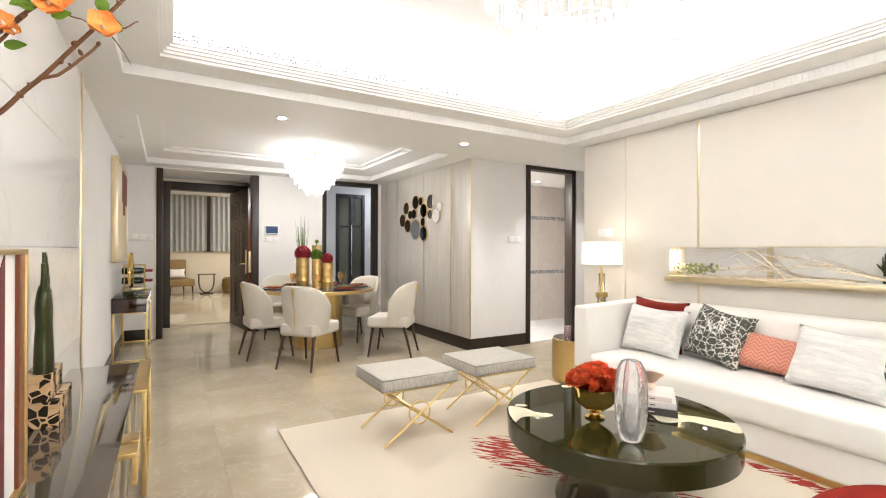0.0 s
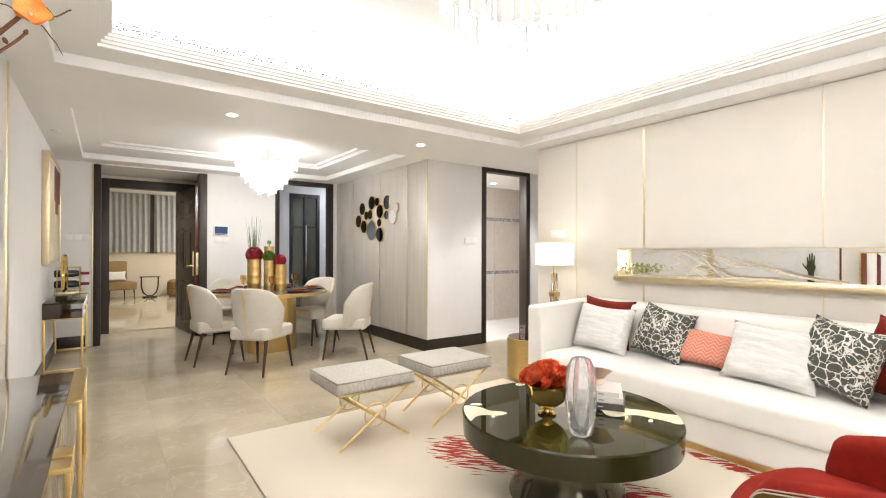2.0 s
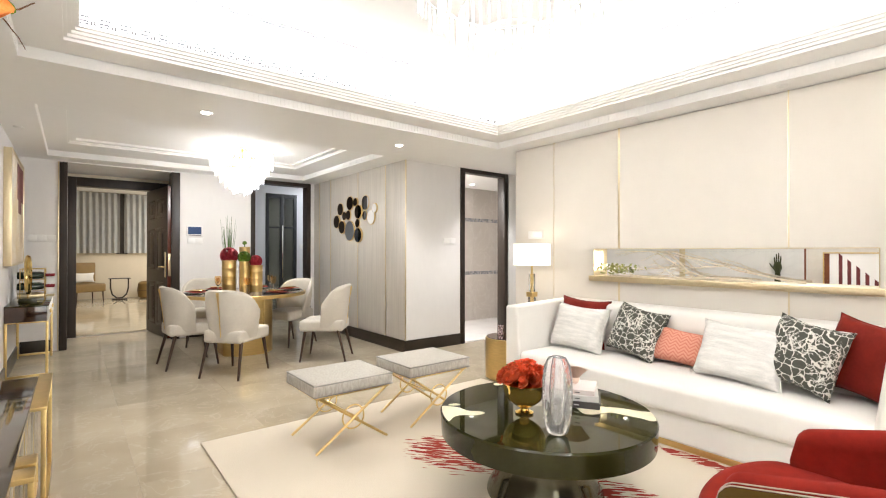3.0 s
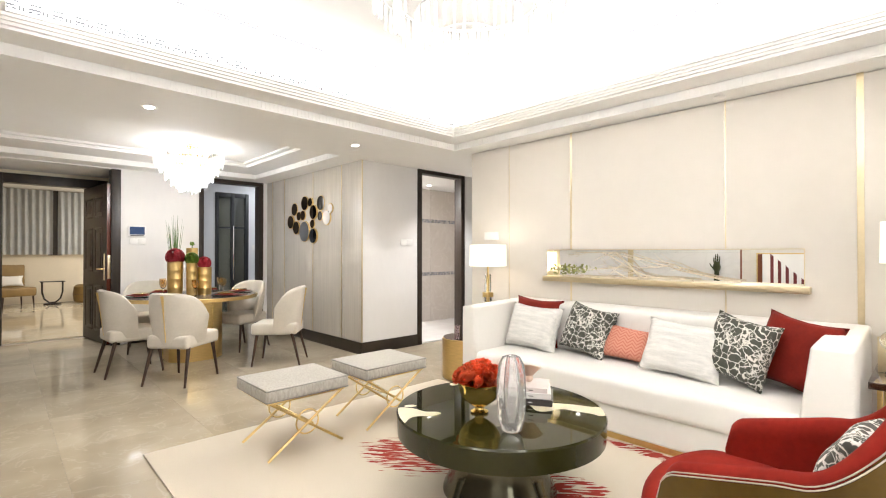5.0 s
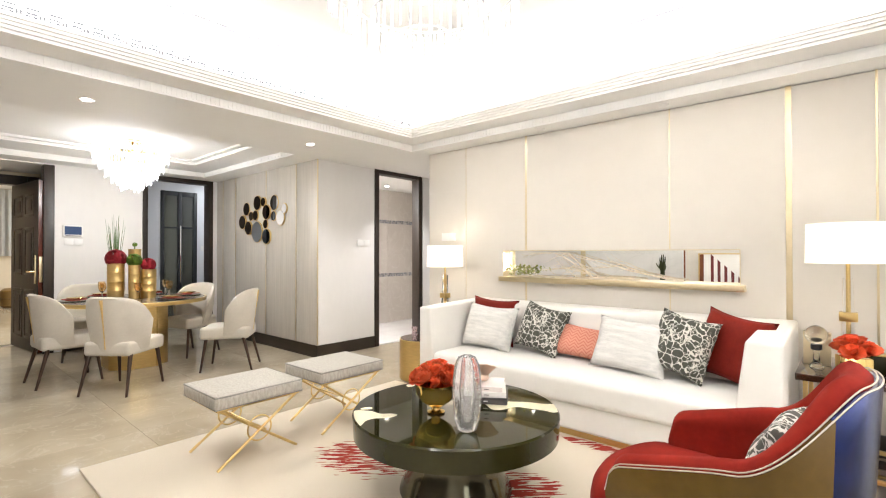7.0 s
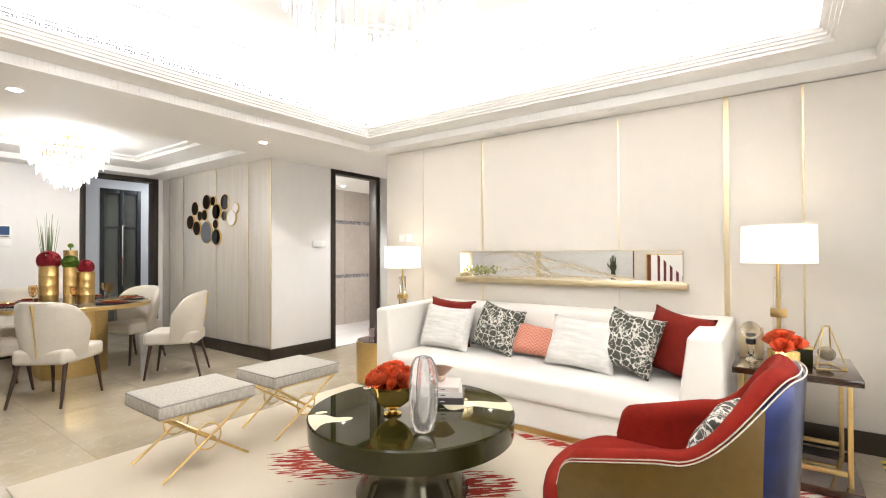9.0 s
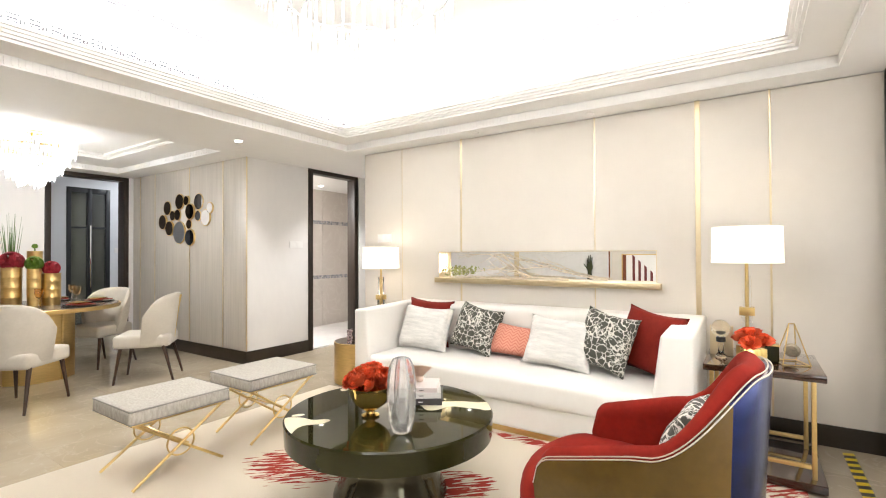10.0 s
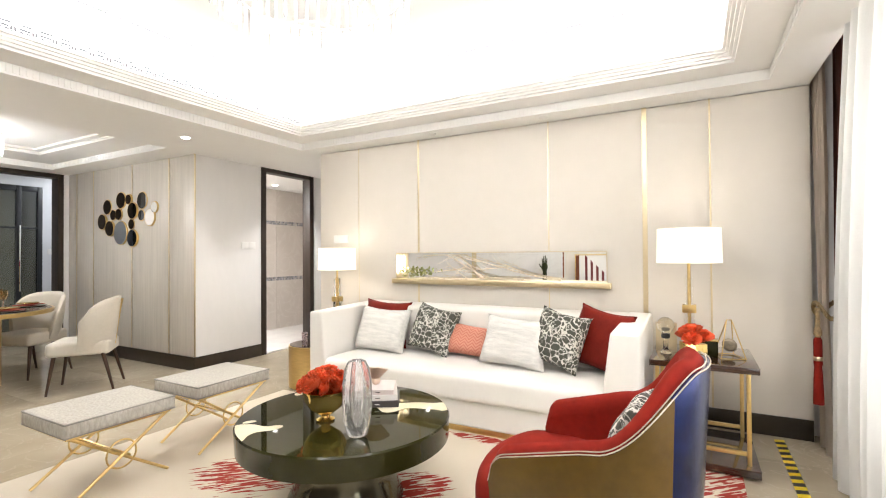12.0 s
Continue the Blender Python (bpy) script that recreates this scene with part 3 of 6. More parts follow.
# flutes along the tray fascias and a key pattern frieze in the cove
bm = B()
for r in (L1, D1):
    for ya, sgn in ((r[2], 1), (r[3], -1)):
        n = int((r[1] - r[0]) / 0.034)
        for k in range(n):
            x = r[0] + 0.017 + k * 0.034
            box(bm, x - 0.009, x + 0.009, min(ya, ya + sgn * 0.0035), max(ya, ya + sgn * 0.0035), H + 0.014, H + 0.066)
    for xa, sgn in ((r[0], 1), (r[1], -1)):
        n = int((r[3] - r[2]) / 0.034)
        for k in range(n):
            y = r[2] + 0.017 + k * 0.034
            box(bm, min(xa, xa + sgn * 0.0035), max(xa, xa + sgn * 0.0035), y - 0.009, y + 0.009, H + 0.014, H + 0.066)
tagged(part("crown_flutes", bm, PAINT, smooth=0), "rows of small white flutes along the tray edge", "trim", kind="stuff")
FRET = mat("grey_fretwork", (0.085, 0.085, 0.09), 1.0, var=0.2, spec=0.0)
bm = B()
y = L1[3] - 0.006
for k in range(36):
    x = L1[0] + 0.06 + k * 0.108
    for a, b2, c, d in ((0.0, 0.064, 2.800, 2.812), (0.0, 0.054, 2.762, 2.776), (0.0, 0.018, 2.738, 2.750), (0.034, 0.054, 2.738, 2.750), (0.0, 0.018, 2.710, 2.722),
                        (0.034, 0.054, 2.710, 2.722), (0.062, 0.072, 2.742, 2.774), (0.080, 0.090, 2.742, 2.774), (0.062, 0.072, 2.704, 2.736), (0.080, 0.090, 2.704, 2.736)):
        box(bm, x + a, x + b2, y, y + 0.005, 2.655 + (c - 2.704) * 0.72, 2.655 + (d - 2.704) * 0.72)
tagged(part("key_frieze", bm, FRET, smooth=0), "fine grey key pattern frieze inside the cove", "trim", kind="stuff")


def chandelier(m, label, tiers, rods, bulbs, drop, hoop=0.006, metal=POLISHED):
    ob = thing("chandelier", label, "chandelier", m)
    part("canopy", lathe(B(), [(0.10, 0.0), (0.10, -0.02), (0.03, -0.035), (0.012, -0.04), (0.012, -drop)], 28), POLISHED, ob, "gold ceiling canopy")
    rnd = random.Random(5)
    for r, z0, z1, n in tiers:
        part("tier_frame", tube(B(), [(r * math.cos(k * math.pi / 16), r * math.sin(k * math.pi / 16), z1 + 0.01) for k in range(32)], hoop, 6, closed=True), metal, ob, "slim metal hoop")
        meshes = []
        for q in range(4):
            b3 = B()
            ln = (z1 - z0) * (0.85 + 0.1 * q)
            lathe(b3, [(0.004, 0), (rods, -0.01), (rods, -ln + 0.02), (0.002, -ln)], 6)
            meshes.append(mesh_of(b3, "crystal", CRYSTAL, 0))
        for k in range(n):
            a = 2 * math.pi * k / n
            c = new("crystal", meshes[k % 4])
            c.parent, c.location = ob, (r * math.cos(a), r * math.sin(a), z1 + rnd.uniform(-0.004, 0.004))
    for k in range(bulbs):
        a = 2 * math.pi * k / bulbs
        part("bulb", lathe(B(), [(0.008, 0.0), (0.014, 0.02), (0.018, 0.05), (0.006, 0.075)], 10, (0.19 * math.cos(a), 0.19 * math.sin(a), -drop + 0.03)), BULB, ob, "glowing bulb")
    return ob


chandelier(pose(1.65, 6.13, H + 0.13), "tiered gold chandelier of hanging crystal rods, lit", [(0.365, -0.23, -0.06, 64), (0.31, -0.33, -0.17, 54), (0.25, -0.41, -0.27, 44), (0.185, -0.48, -0.35, 32), (0.11, -0.55, -0.43, 18)], 0.009, 6, 0.14)
big = chandelier(pose(1.66, 1.57, 2.86), "large crystal drop chandelier under the tray ceiling, lit", [(0.46, -0.42, -0.30, 60), (0.36, -0.52, -0.36, 48), (0.26, -0.62, -0.46, 36), (0.15, -0.70, -0.56, 20)], 0.008, 8, 0.30, 0.003, CRYSTAL)

# dark casings and doors
def casing(name, x0, x1, y0, y1, z1, w, label, material=ESPRESSO):
    ob = thing(name, label, "door frame", kind="structure")
    part("jamb", box(B(), x0, x0 + w, y0, y1, 0, z1, 0.004), material, ob)
    part("jamb", box(B(), x1 - w, x1, y0, y1, 0, z1, 0.004), material, ob)
    part("head", box(B(), x0 + w, x1 - w, y0 + 0.002, y1, z1 - w, z1, 0.004), material, ob)
    return ob


ob = thing("door_1", "dark brown casing of the entrance recess", "door frame", kind="structure")
part("jamb", box(B(), -0.135, -0.055, YE - 0.012, YE + 0.20, 0, 2.385, 0.004), ESPRESSO, ob)
part("jamb", box(B(), 1.10, 1.208, YE - 0.012, YE + 0.20, 0, 2.385, 0.004), ESPRESSO, ob)
part("corner_bead", box(B(), -0.152, -0.137, YE - 0.014, YE + 0.0, 0.0, 2.385, 0.003), PALEGOLD, ob)
casing("door_2", -0.09, 1.20, 8.62, 8.80, 2.335, 0.13, "dark brown entrance door frame, open")
casing("door_3", 2.19, 3.17, YE - 0.012, YE + 0.17, 2.41, 0.068, "dark brown casing of the kitchen opening")
ob = casing("door_4", 4.13, 5.05, YB - 0.014, YB + 0.13, 2.425, 0.075, "dark brown bathroom door frame, open")
part("door_stop", box(B(), 4.206, 4.222, YB + 0.03, YB + 0.12, 0, 2.345, 0.002), ESPRESSO, ob)

leaf = thing("entrance_door", "dark panelled entrance door standing open, long gold handles", "door", pose(0.945, 8.70, 0, 0, 0, -82.5))
part("panel_body", box(B(), 0, 1.05, -0.03, 0.03, 0.01, 2.19, 0.004), ESPRESSO, leaf)
part("lock_edge", box(B(), 1.0502, 1.0508, -0.026, 0.026, 0.02, 2.18), mat("red_brown_edge", (0.12, 0.025, 0.012), 0.25, var=0.4, scale=6, stretch=(4, 4, 0.5)), leaf, "red-brown lock edge")
for sy in (-1, 1):
    for c in (0.29, 0.73):
        for z0, z1 in ((0.16, 0.80), (0.98, 1.60), (1.74, 2.03)):
            bm = B()
            for a, b2, d, e in ((c - 0.17, c + 0.17, z0, z0 + 0.03), (c - 0.17, c + 0.17, z1 - 0.03, z1), (c - 0.17, c - 0.14, z0 + 0.03, z1 - 0.03), (c + 0.14, c + 0.17, z0 + 0.03, z1 - 0.03)):
                box(bm, a, b2, sy * 0.030 - 0.007, sy * 0.030 + 0.007, d, e, 0.004)
            part("panel_moulding", bm, ESPRESSO, leaf)
            part("raised_panel", box(B(), c - 0.10, c + 0.10, sy * 0.030 - 0.010, sy * 0.030 + 0.010, z0 + 0.07, z1 - 0.07, 0.008), ESPRESSO, leaf)
    h = part("handle", box(B(), 0.955, 0.995, sy * 0.036 - 0.006, sy * 0.036 + 0.006, 0.88, 1.24, 0.004), PALEGOLD, leaf, "long pale gold handle plate")
    part("lever", tube(B(), [(0.975, sy * 0.04, 1.03), (0.975, sy * 0.085, 1.03), (0.86, sy * 0.09, 1.03)], 0.009, 8), GOLD, h)
part("lock_plate", box(B(), 1.051, 1.055, -0.018, 0.018, 0.90, 1.22, 0.001), PALEGOLD, leaf)

# intercom and switches
ob = thing("intercom", "white wall intercom with a blue-black screen", "intercom", pose(1.395, YE, 1.55))
part("casing", box(B(), -0.105, 0.105, -0.028, 0, -0.075, 0.075, 0.006), WHITEPL, ob)
part("screen", box(B(), -0.088, 0.088, -0.031, -0.0285, -0.045, 0.062), mat("blue_screen", (0.02, 0.035, 0.07), 0.1, emit=0.5, emit_colour=(0.03, 0.06, 0.14), var=0.2), ob, "dark blue screen")
part("button_bar", box(B(), -0.08, 0.08, -0.031, -0.0285, -0.065, -0.055), BLACKPL, ob)


def switch(m, w, label="white wall switch plate", gangs=2):
    ob = thing("wall_switch", label, "switch", m, "wall switches")
    part("plate", box(B(), -w / 2, w / 2, -0.009, 0, -0.043, 0.043, 0.003), WHITEPL, ob)
    for k in range(gangs):
        g = w / gangs
        part("rocker", box(B(), -w / 2 + g * k + 0.006, -w / 2 + g * (k + 1) - 0.006, -0.012, -0.0085, -0.036, 0.036, 0.002), WHITEPL, ob)


switch(pose(1.405, YE, 1.41), 0.20, "white thermostat and switch plate under the intercom")
switch(pose(-0.30, YE, 1.415), 0.27, "long white wall switch plate", 3)
switch(pose(3.935, YB, 1.395), 0.21, "white double wall switch plate")
switch(pose(XS, 3.36, 1.44, 0, 0, -90), 0.20, "white double wall switch plate above the lamp")

# ---- living room ----
rug = part("rug", box(B(), 0.655, 3.15, -0.25, 3.375, 0.0, 0.012, 0.004), rug_material())
tagged(rug, "cream wool rug with a burst of red brush streaks", "rug")

sofa = thing("sofa", "long cream upholstered sofa with flared arms on a gold plinth", "sofa", pose(0, 0, 0))
part("plinth", box(B(), 2.995, 3.80, 0.28, 2.825, 0.012, 0.055, 0.003), GOLD, sofa, "brushed gold plinth")
part("base", rbox(2.975, 3.82, 0.27, 2.835, 0.055, 0.245, 0.02), CREAM, sofa)
bm = rbox(2.935, 3.62, 0.43, 2.69, 0.235, 0.425, 0.055, 5)
part("seat", bm, CREAM, sofa, smooth=60)
bm = rbox(3.56, 3.84, 0.30, 2.80, 0.25, 0.815, 0.05, 4)
for v in bm.verts:
    v.co.x += (v.co.z - 0.25) * 0.09 - 0.03
part("backrest", bm, CREAM, sofa, smooth=60)
for side, y0, y1 in ((1, 2.67, 2.862), (-1, 0.26, 0.525)):
    bm = rbox(2.955, 3.86, y0, y1, 0.057, 0.79, 0.022, 3)
    for v in bm.verts:
        inner = (v.co.y < 2.77) if side > 0 else (v.co.y > 0.39)
        if inner:
            v.co.y += side * (v.co.z - 0.057) * (0.085 if side > 0 else 0.13)
        v.co.z += (v.co.x - 2.955) * 0.03 if v.co.z > 0.5 else 0
    part("armrest", bm, CREAM, sofa, smooth=60)

cushion("dark red velvet cushion propped in the sofa corner", 0.50, 0.42, 0.15, WINE, pose(3.57, 2.50, 0.635, 2, 12, 0), 1)
cushion("white textured chenille cushion on the sofa", 0.53, 0.40, 0.18, BOUCLE, pose(3.40, 2.42, 0.605, 2, 20, 0), 2)
cushion("charcoal cushion with a cream net pattern", 0.46, 0.40, 0.18, CRACKLE, pose(3.49, 1.95, 0.628, 8, 22, -10), 3)
cushion("small coral lumbar cushion with zigzag weave", 0.54, 0.26, 0.15, CORAL, pose(3.49, 1.55, 0.556, 5, 24, 2), 4)
cushion("white textured chenille cushion on the sofa", 0.54, 0.39, 0.18, BOUCLE, pose(3.37, 1.18, 0.602, 3, 24, -4), 5)
cushion("charcoal cushion with a cream net pattern", 0.40, 0.41, 0.18, CRACKLE, pose(3.36, 0.84, 0.652, 10, 16, -16), 6)
cushion("dark red velvet cushion leaning on the sofa arm", 0.44, 0.44, 0.17, WINE, pose(3.44, 0.565, 0.658, 8, 14, -24), 7)

# coffee table
ct = thing("coffee_table", "round black lacquered coffee table with gold splashes", "coffee table", pose(1.935, 1.60, 0.012))
CT = 0.422
part("tabletop", lathe(B(), [(0.525, CT - 0.117), (0.540, CT - 0.110), (0.545, CT - 0.008), (0.538, CT)], 96), LACQUER, ct)
PEDESTAL = mat("smoky_bronze_gloss", (0.11, 0.10, 0.065), 0.10, metal=0.7, var=0.2, scale=3)
part("pedestal", lathe(B(), [(0.30, 0.0), (0.295, 0.02), (0.25, 0.10), (0.235, 0.18), (0.24, CT - 0.118)], 64), PEDESTAL, ct, "smoky bronze mirror-gloss pedestal")


SPLASH = mat("pale_gold_leaf", (0.93, 0.86, 0.66), 0.28, metal=0.4, var=0.1, scale=12)


def splash(pts, z):
    """A thin leaf of metal with a rounded, flowing outline, let into the tabletop."""
    n, loop = len(pts), []
    for i in range(n):
        p0, p1, p2, p3 = (Vector(pts[(i + k) % n]) for k in (-1, 0, 1, 2))
        for q in range(5):
            f = q / 5
            p = 0.5 * (2 * p1 + (p2 - p0) * f + (2 * p0 - 5 * p1 + 4 * p2 - p3) * f * f + (3 * p1 - p0 - 3 * p2 + p3) * f ** 3)
            loop.append(p.normalized() * 0.537 if p.length > 0.537 else p)
    bm = B()
    bm.faces.new([bm.verts.new((p.x, p.y, z)) for p in loop])
    r = bmesh.ops.extrude_face_region(bm, geom=list(bm.faces))
    bmesh.ops.translate(bm, verts=[v for v in r["geom"] if isinstance(v, bmesh.types.BMVert)], vec=(0, 0, 0.0012))
    return bm


part("gold_splash", splash([(-0.40, 0.36), (-0.345, 0.30), (-0.335, 0.225), (-0.295, 0.18), (-0.292, 0.145), (-0.35, 0.15), (-0.40, 0.195), (-0.45, 0.20), (-0.515, 0.17), (-0.50, 0.25)], CT + 0.0004), SPLASH, ct, "polished pale gold inlay")
part("gold_splash", splash([(-0.345, 0.365), (-0.31, 0.35), (-0.305, 0.32), (-0.335, 0.325), (-0.36, 0.35)], CT + 0.0004), SPLASH, ct)
part("gold_splash", splash([(0.165, -0.03), (0.24, -0.135), (0.315, -0.235), (0.355, -0.33), (0.40, -0.40), (0.34, -0.46), (0.268, -0.44), (0.262, -0.39), (0.24, -0.315), (0.215, -0.245), (0.125, -0.21), (0.10, -0.165), (0.14, -0.10)], CT + 0.0004), SPLASH, ct)
part("gold_splash", splash([(0.10, 0.46), (0.16, 0.44), (0.22, 0.40), (0.27, 0.35), (0.31, 0.38), (0.22, 0.46), (0.13, 0.50)], CT + 0.0004), SPLASH, ct)

# bowl of red flowers
TOPZ = 0.012 + CT + 0.0025
bowl = thing("flower_bowl", "polished gold footed bowl holding red carnations", "flower bowl", pose(1.803, 1.622, TOPZ))
part("bowl", lathe(B(), [(0.045, 0.0), (0.046, 0.006), (0.024, 0.016), (0.022, 0.026), (0.045, 0.040), (0.082, 0.068), (0.104, 0.105), (0.113, 0.155), (0.108, 0.155), (0.098, 0.108), (0.07, 0.075), (0.02, 0.062)], 40), POLISHED, bowl)
rnd = random.Random(11)
heads = [mesh_of(bloom(0.046, 5, s), "bloom", PETAL, 60) for s in range(4)]
for k in range(48):
    a, q = rnd.uniform(0, 6.283), math.sqrt(rnd.random())
    h = new("bloom", heads[k % 4])
    h.parent = bowl
    h.matrix_basis = pose(0.098 * q * math.cos(a), 0.098 * q * math.sin(a), 0.160 + 0.055 * (1 - q * q) + rnd.uniform(-0.012, 0.012), math.degrees(-0.9 * q * math.sin(a) * -1) * -1, math.degrees(0.9 * q * math.cos(a)), rnd.uniform(0, 360)) @ Matrix.Scale(rnd.uniform(0.8, 1.05), 4)
bm = B()
for k in range(14):
    a = rnd.uniform(0, 6.283)
    petal(bm, pose(0.05 * math.cos(a), 0.05 * math.sin(a), 0.19 + rnd.uniform(-0.02, 0.04), rnd.uniform(10, 70), 0, rnd.uniform(0, 360)), 0.012, 0.05, 0.01)
part("leaf_sprigs", bm, LEAFY, bowl, "green sprigs between the flowers")
bm = B()
for k in range(46):
    a, q = rnd.uniform(0, 6.283), math.sqrt(rnd.random())
    bmesh.ops.create_icosphere(bm, subdivisions=1, radius=0.006, matrix=pose(0.115 * q * math.cos(a), 0.115 * q * math.sin(a), 0.205 + 0.050 * (1 - q * q) + rnd.uniform(-0.018, 0.018)))
part("berries", bm, PETAL, bowl, "small red berries", kind="stuff")

# thick glass vase with red flecks
vase = thing("glass_vase", "tall thick clear glass vase with silver and red flecks", "vase", pose(1.705, 1.34, TOPZ, 0, 0, -52))
bm = lathe(B(), [(0.030, 0.0), (0.046, 0.010), (0.062, 0.07), (0.068, 0.16), (0.066, 0.25), (0.058, 0.31), (0.040, 0.345), (0.022, 0.352), (0.018, 0.345), (0.025, 0.30), (0.032, 0.20), (0.026, 0.09), (0.012, 0.05)], 40)
for v in bm.verts:
    v.co.y *= 0.62
part("body", bm, ICE, vase)
BUBBLE = mat("white_bubble", (0.90, 0.90, 0.89), 0.15, var=0.05, spec=0.8)
for kind_of, count, low, high, turn, spread, stuff_mat, lab in (("bubbles", 420, 0.05, 0.33, 0.0, 3.14, BUBBLE, "white air bubbles and silver flecks in the glass"), ("red_flecks", 46, 0.16, 0.32, 1.1, 0.45, mat("red_fleck", (0.45, 0.03, 0.02), 0.3, var=0.2), "red flecks in the glass")):
    bm = B()
    for k in range(count):
        a, z = turn + rnd.uniform(-spread, spread), rnd.uniform(low, high)
        wide_at = 0.055 * math.sin(math.pi * min(1.0, 0.22 + z * 2.0)) ** 0.5
        bmesh.ops.create_icosphere(bm, subdivisions=1, radius=rnd.uniform(0.0008, 0.0022), matrix=pose(wide_at * math.cos(a), 0.62 * wide_at * math.sin(a), z))
    part(kind_of, bm, stuff_mat, vase, lab, kind="stuff")

# books with an ornament
PAGES = mat("page_edges", (0.72, 0.69, 0.63), 0.8, var=0.15, scale=6, stretch=(1, 1, 60))


def book(m, w, d, t, colour, label):
    ob = thing("book", label, "book", m, "stacked books")
    c = mat("book_cover", colour, 0.35, var=0.08, scale=6)
    part("pages", box(B(), -w / 2 + 0.004, w / 2 - 0.004, -d / 2 + 0.004, d / 2, 0.003, t - 0.003), PAGES, ob, "cream page block")
    part("cover", box(B(), -w / 2, w / 2, -d / 2, d / 2 + 0.001, t - 0.003, t, 0.001, 1), c, ob)
    part("back_cover", box(B(), -w / 2, w / 2, -d / 2, d / 2 + 0.001, 0, 0.003, 0.001, 1), c, ob)
    part("spine", box(B(), -w / 2, w / 2, -d / 2 - 0.004, -d / 2 + 0.002, 0, t, 0.001, 1), c, ob)
    for k in range(3):
        part("spine_bar", box(B(), -w / 2 + 0.04 + 0.06 * k, -w / 2 + 0.065 + 0.06 * k, -d / 2 - 0.005, -d / 2 - 0.0035, t * 0.42, t * 0.56), BLACKPL if colour[0] > 0.3 else WHITEPL, ob)


book(pose(2.155, 1.585, TOPZ, 0, 0, -58), 0.29, 0.22, 0.034, (0.05, 0.045, 0.045), "dark grey hardback book on the coffee table")
book(pose(2.15, 1.59, TOPZ + 0.0345, 0, 0, -55), 0.28, 0.21, 0.030, (0.70, 0.68, 0.66), "white hardback book with a red spine mark")
book(pose(2.155, 1.595, TOPZ + 0.065, 0, 0, -60), 0.26, 0.20, 0.026, (0.72, 0.64, 0.62), "pale pink hardback book on the stack")
bm = B()
for k in range(9):
    petal(bm, pose(0, 0, 0, 0, 0, 0) @ pose(0, 0, 0.0, 0, 0, -60 + 15 * k) @ pose(0, 0, 0, 70 - abs(k - 4) * 3), 0.022, 0.10, -0.02)
r = bmesh.ops.solidify(bm, geom=list(bm.faces), thickness=0.004)
bmesh.ops.create_icosphere(bm, subdivisions=2, radius=0.022, matrix=pose(0, 0, 0.02))
orn = thing("shell_ornament", "rose gold fan shell ornament on the books", "ornament", pose(2.175, 1.585, TOPZ + 0.0915, 0, 0, 120) @ Matrix.Scale(1.25, 4))
part("shell", bm, mat("rose_gold", (0.90, 0.72, 0.58), 0.40, metal=0.5, var=0.15), orn)


# ottomans
def ottoman(m):
    ob = thing("ottoman_stool", "grey tweed padded stool on crossed gold legs with rings", "stool", m, "ottoman stools")
    bm = rbox(-0.282, 0.282, -0.236, 0.236, 0.352, 0.434, 0.026, 4)
    for v in bm.verts:
        v.co.z += 0.006 * (1 - (v.co.x / 0.282) ** 2) * (1 - (v.co.y / 0.236) ** 2) if v.co.z > 0.40 else 0
    part("cushion_pad", bm, TWEED, ob, smooth=60)
    for z in (0.360, 0.4265):
        part("piping", tube(B(), [(-0.276, -0.230, z), (0.276, -0.230, z), (0.276, 0.230, z), (-0.276, 0.230, z)], 0.0055, 6, closed=True), PIPING, ob, "dark piped seam")
    part("base_board", box(B(), -0.262, 0.262, -0.215, 0.215, 0.340, 0.352, 0.003), GOLD, ob)
    for y in (-0.20, 0.20):
        for s in (-1, 1):
            part("leg", tube(B(), [(s * 0.255, y + 0.006 * s, 0.002), (-s * 0.245, y + 0.006 * s, 0.345)], 0.0085, 10), GOLD, ob, "gold crossed leg")
        part("ring", tube(B(), [(0.075 * math.cos(k * math.pi / 14), y, 0.184 + 0.075 * math.sin(k * math.pi / 14)) for k in range(28)], 0.005, 8, closed=True), GOLD, ob, "gold ring at the crossing")
    part("stretcher", tube(B(), [(0, -0.20, 0.184), (0, 0.20, 0.184)], 0.006, 8), GOLD, ob)
    return ob


stool = ottoman(pose(1.415, 2.925, 0.012))
copy_thing(stool, pose(2.125, 2.945, 0.012))

# side tables and lamps
DARKTOP = mat("dark_gloss_wood", (0.045, 0.016, 0.008), 0.08, var=0.4, scale=7, stretch=(0.6, 6, 6), coat=0.8)
for m, r, h, lab in ((pose(3.43, 3.27, 0), 0.235, 0.405, "gold drum side table with a dark glossy top"), (pose(3.66, 3.18, 0), 0.17, 0.54, "taller gold drum table behind the sofa arm")):
    ob = thing("drum_table", lab, "side table", m, "nested drum tables")
    part("drum", lathe(B(), [(r - 0.02, 0.0), (r - 0.02, 0.012), (r, 0.014), (r, h - 0.004), (r - 0.006, h)], 56), GOLD, ob)
    part("top", lathe(B(), [(r - 0.010, h + 0.0005), (r - 0.010, h + 0.003)], 56), DARKTOP, ob, "dark glossy inset top")


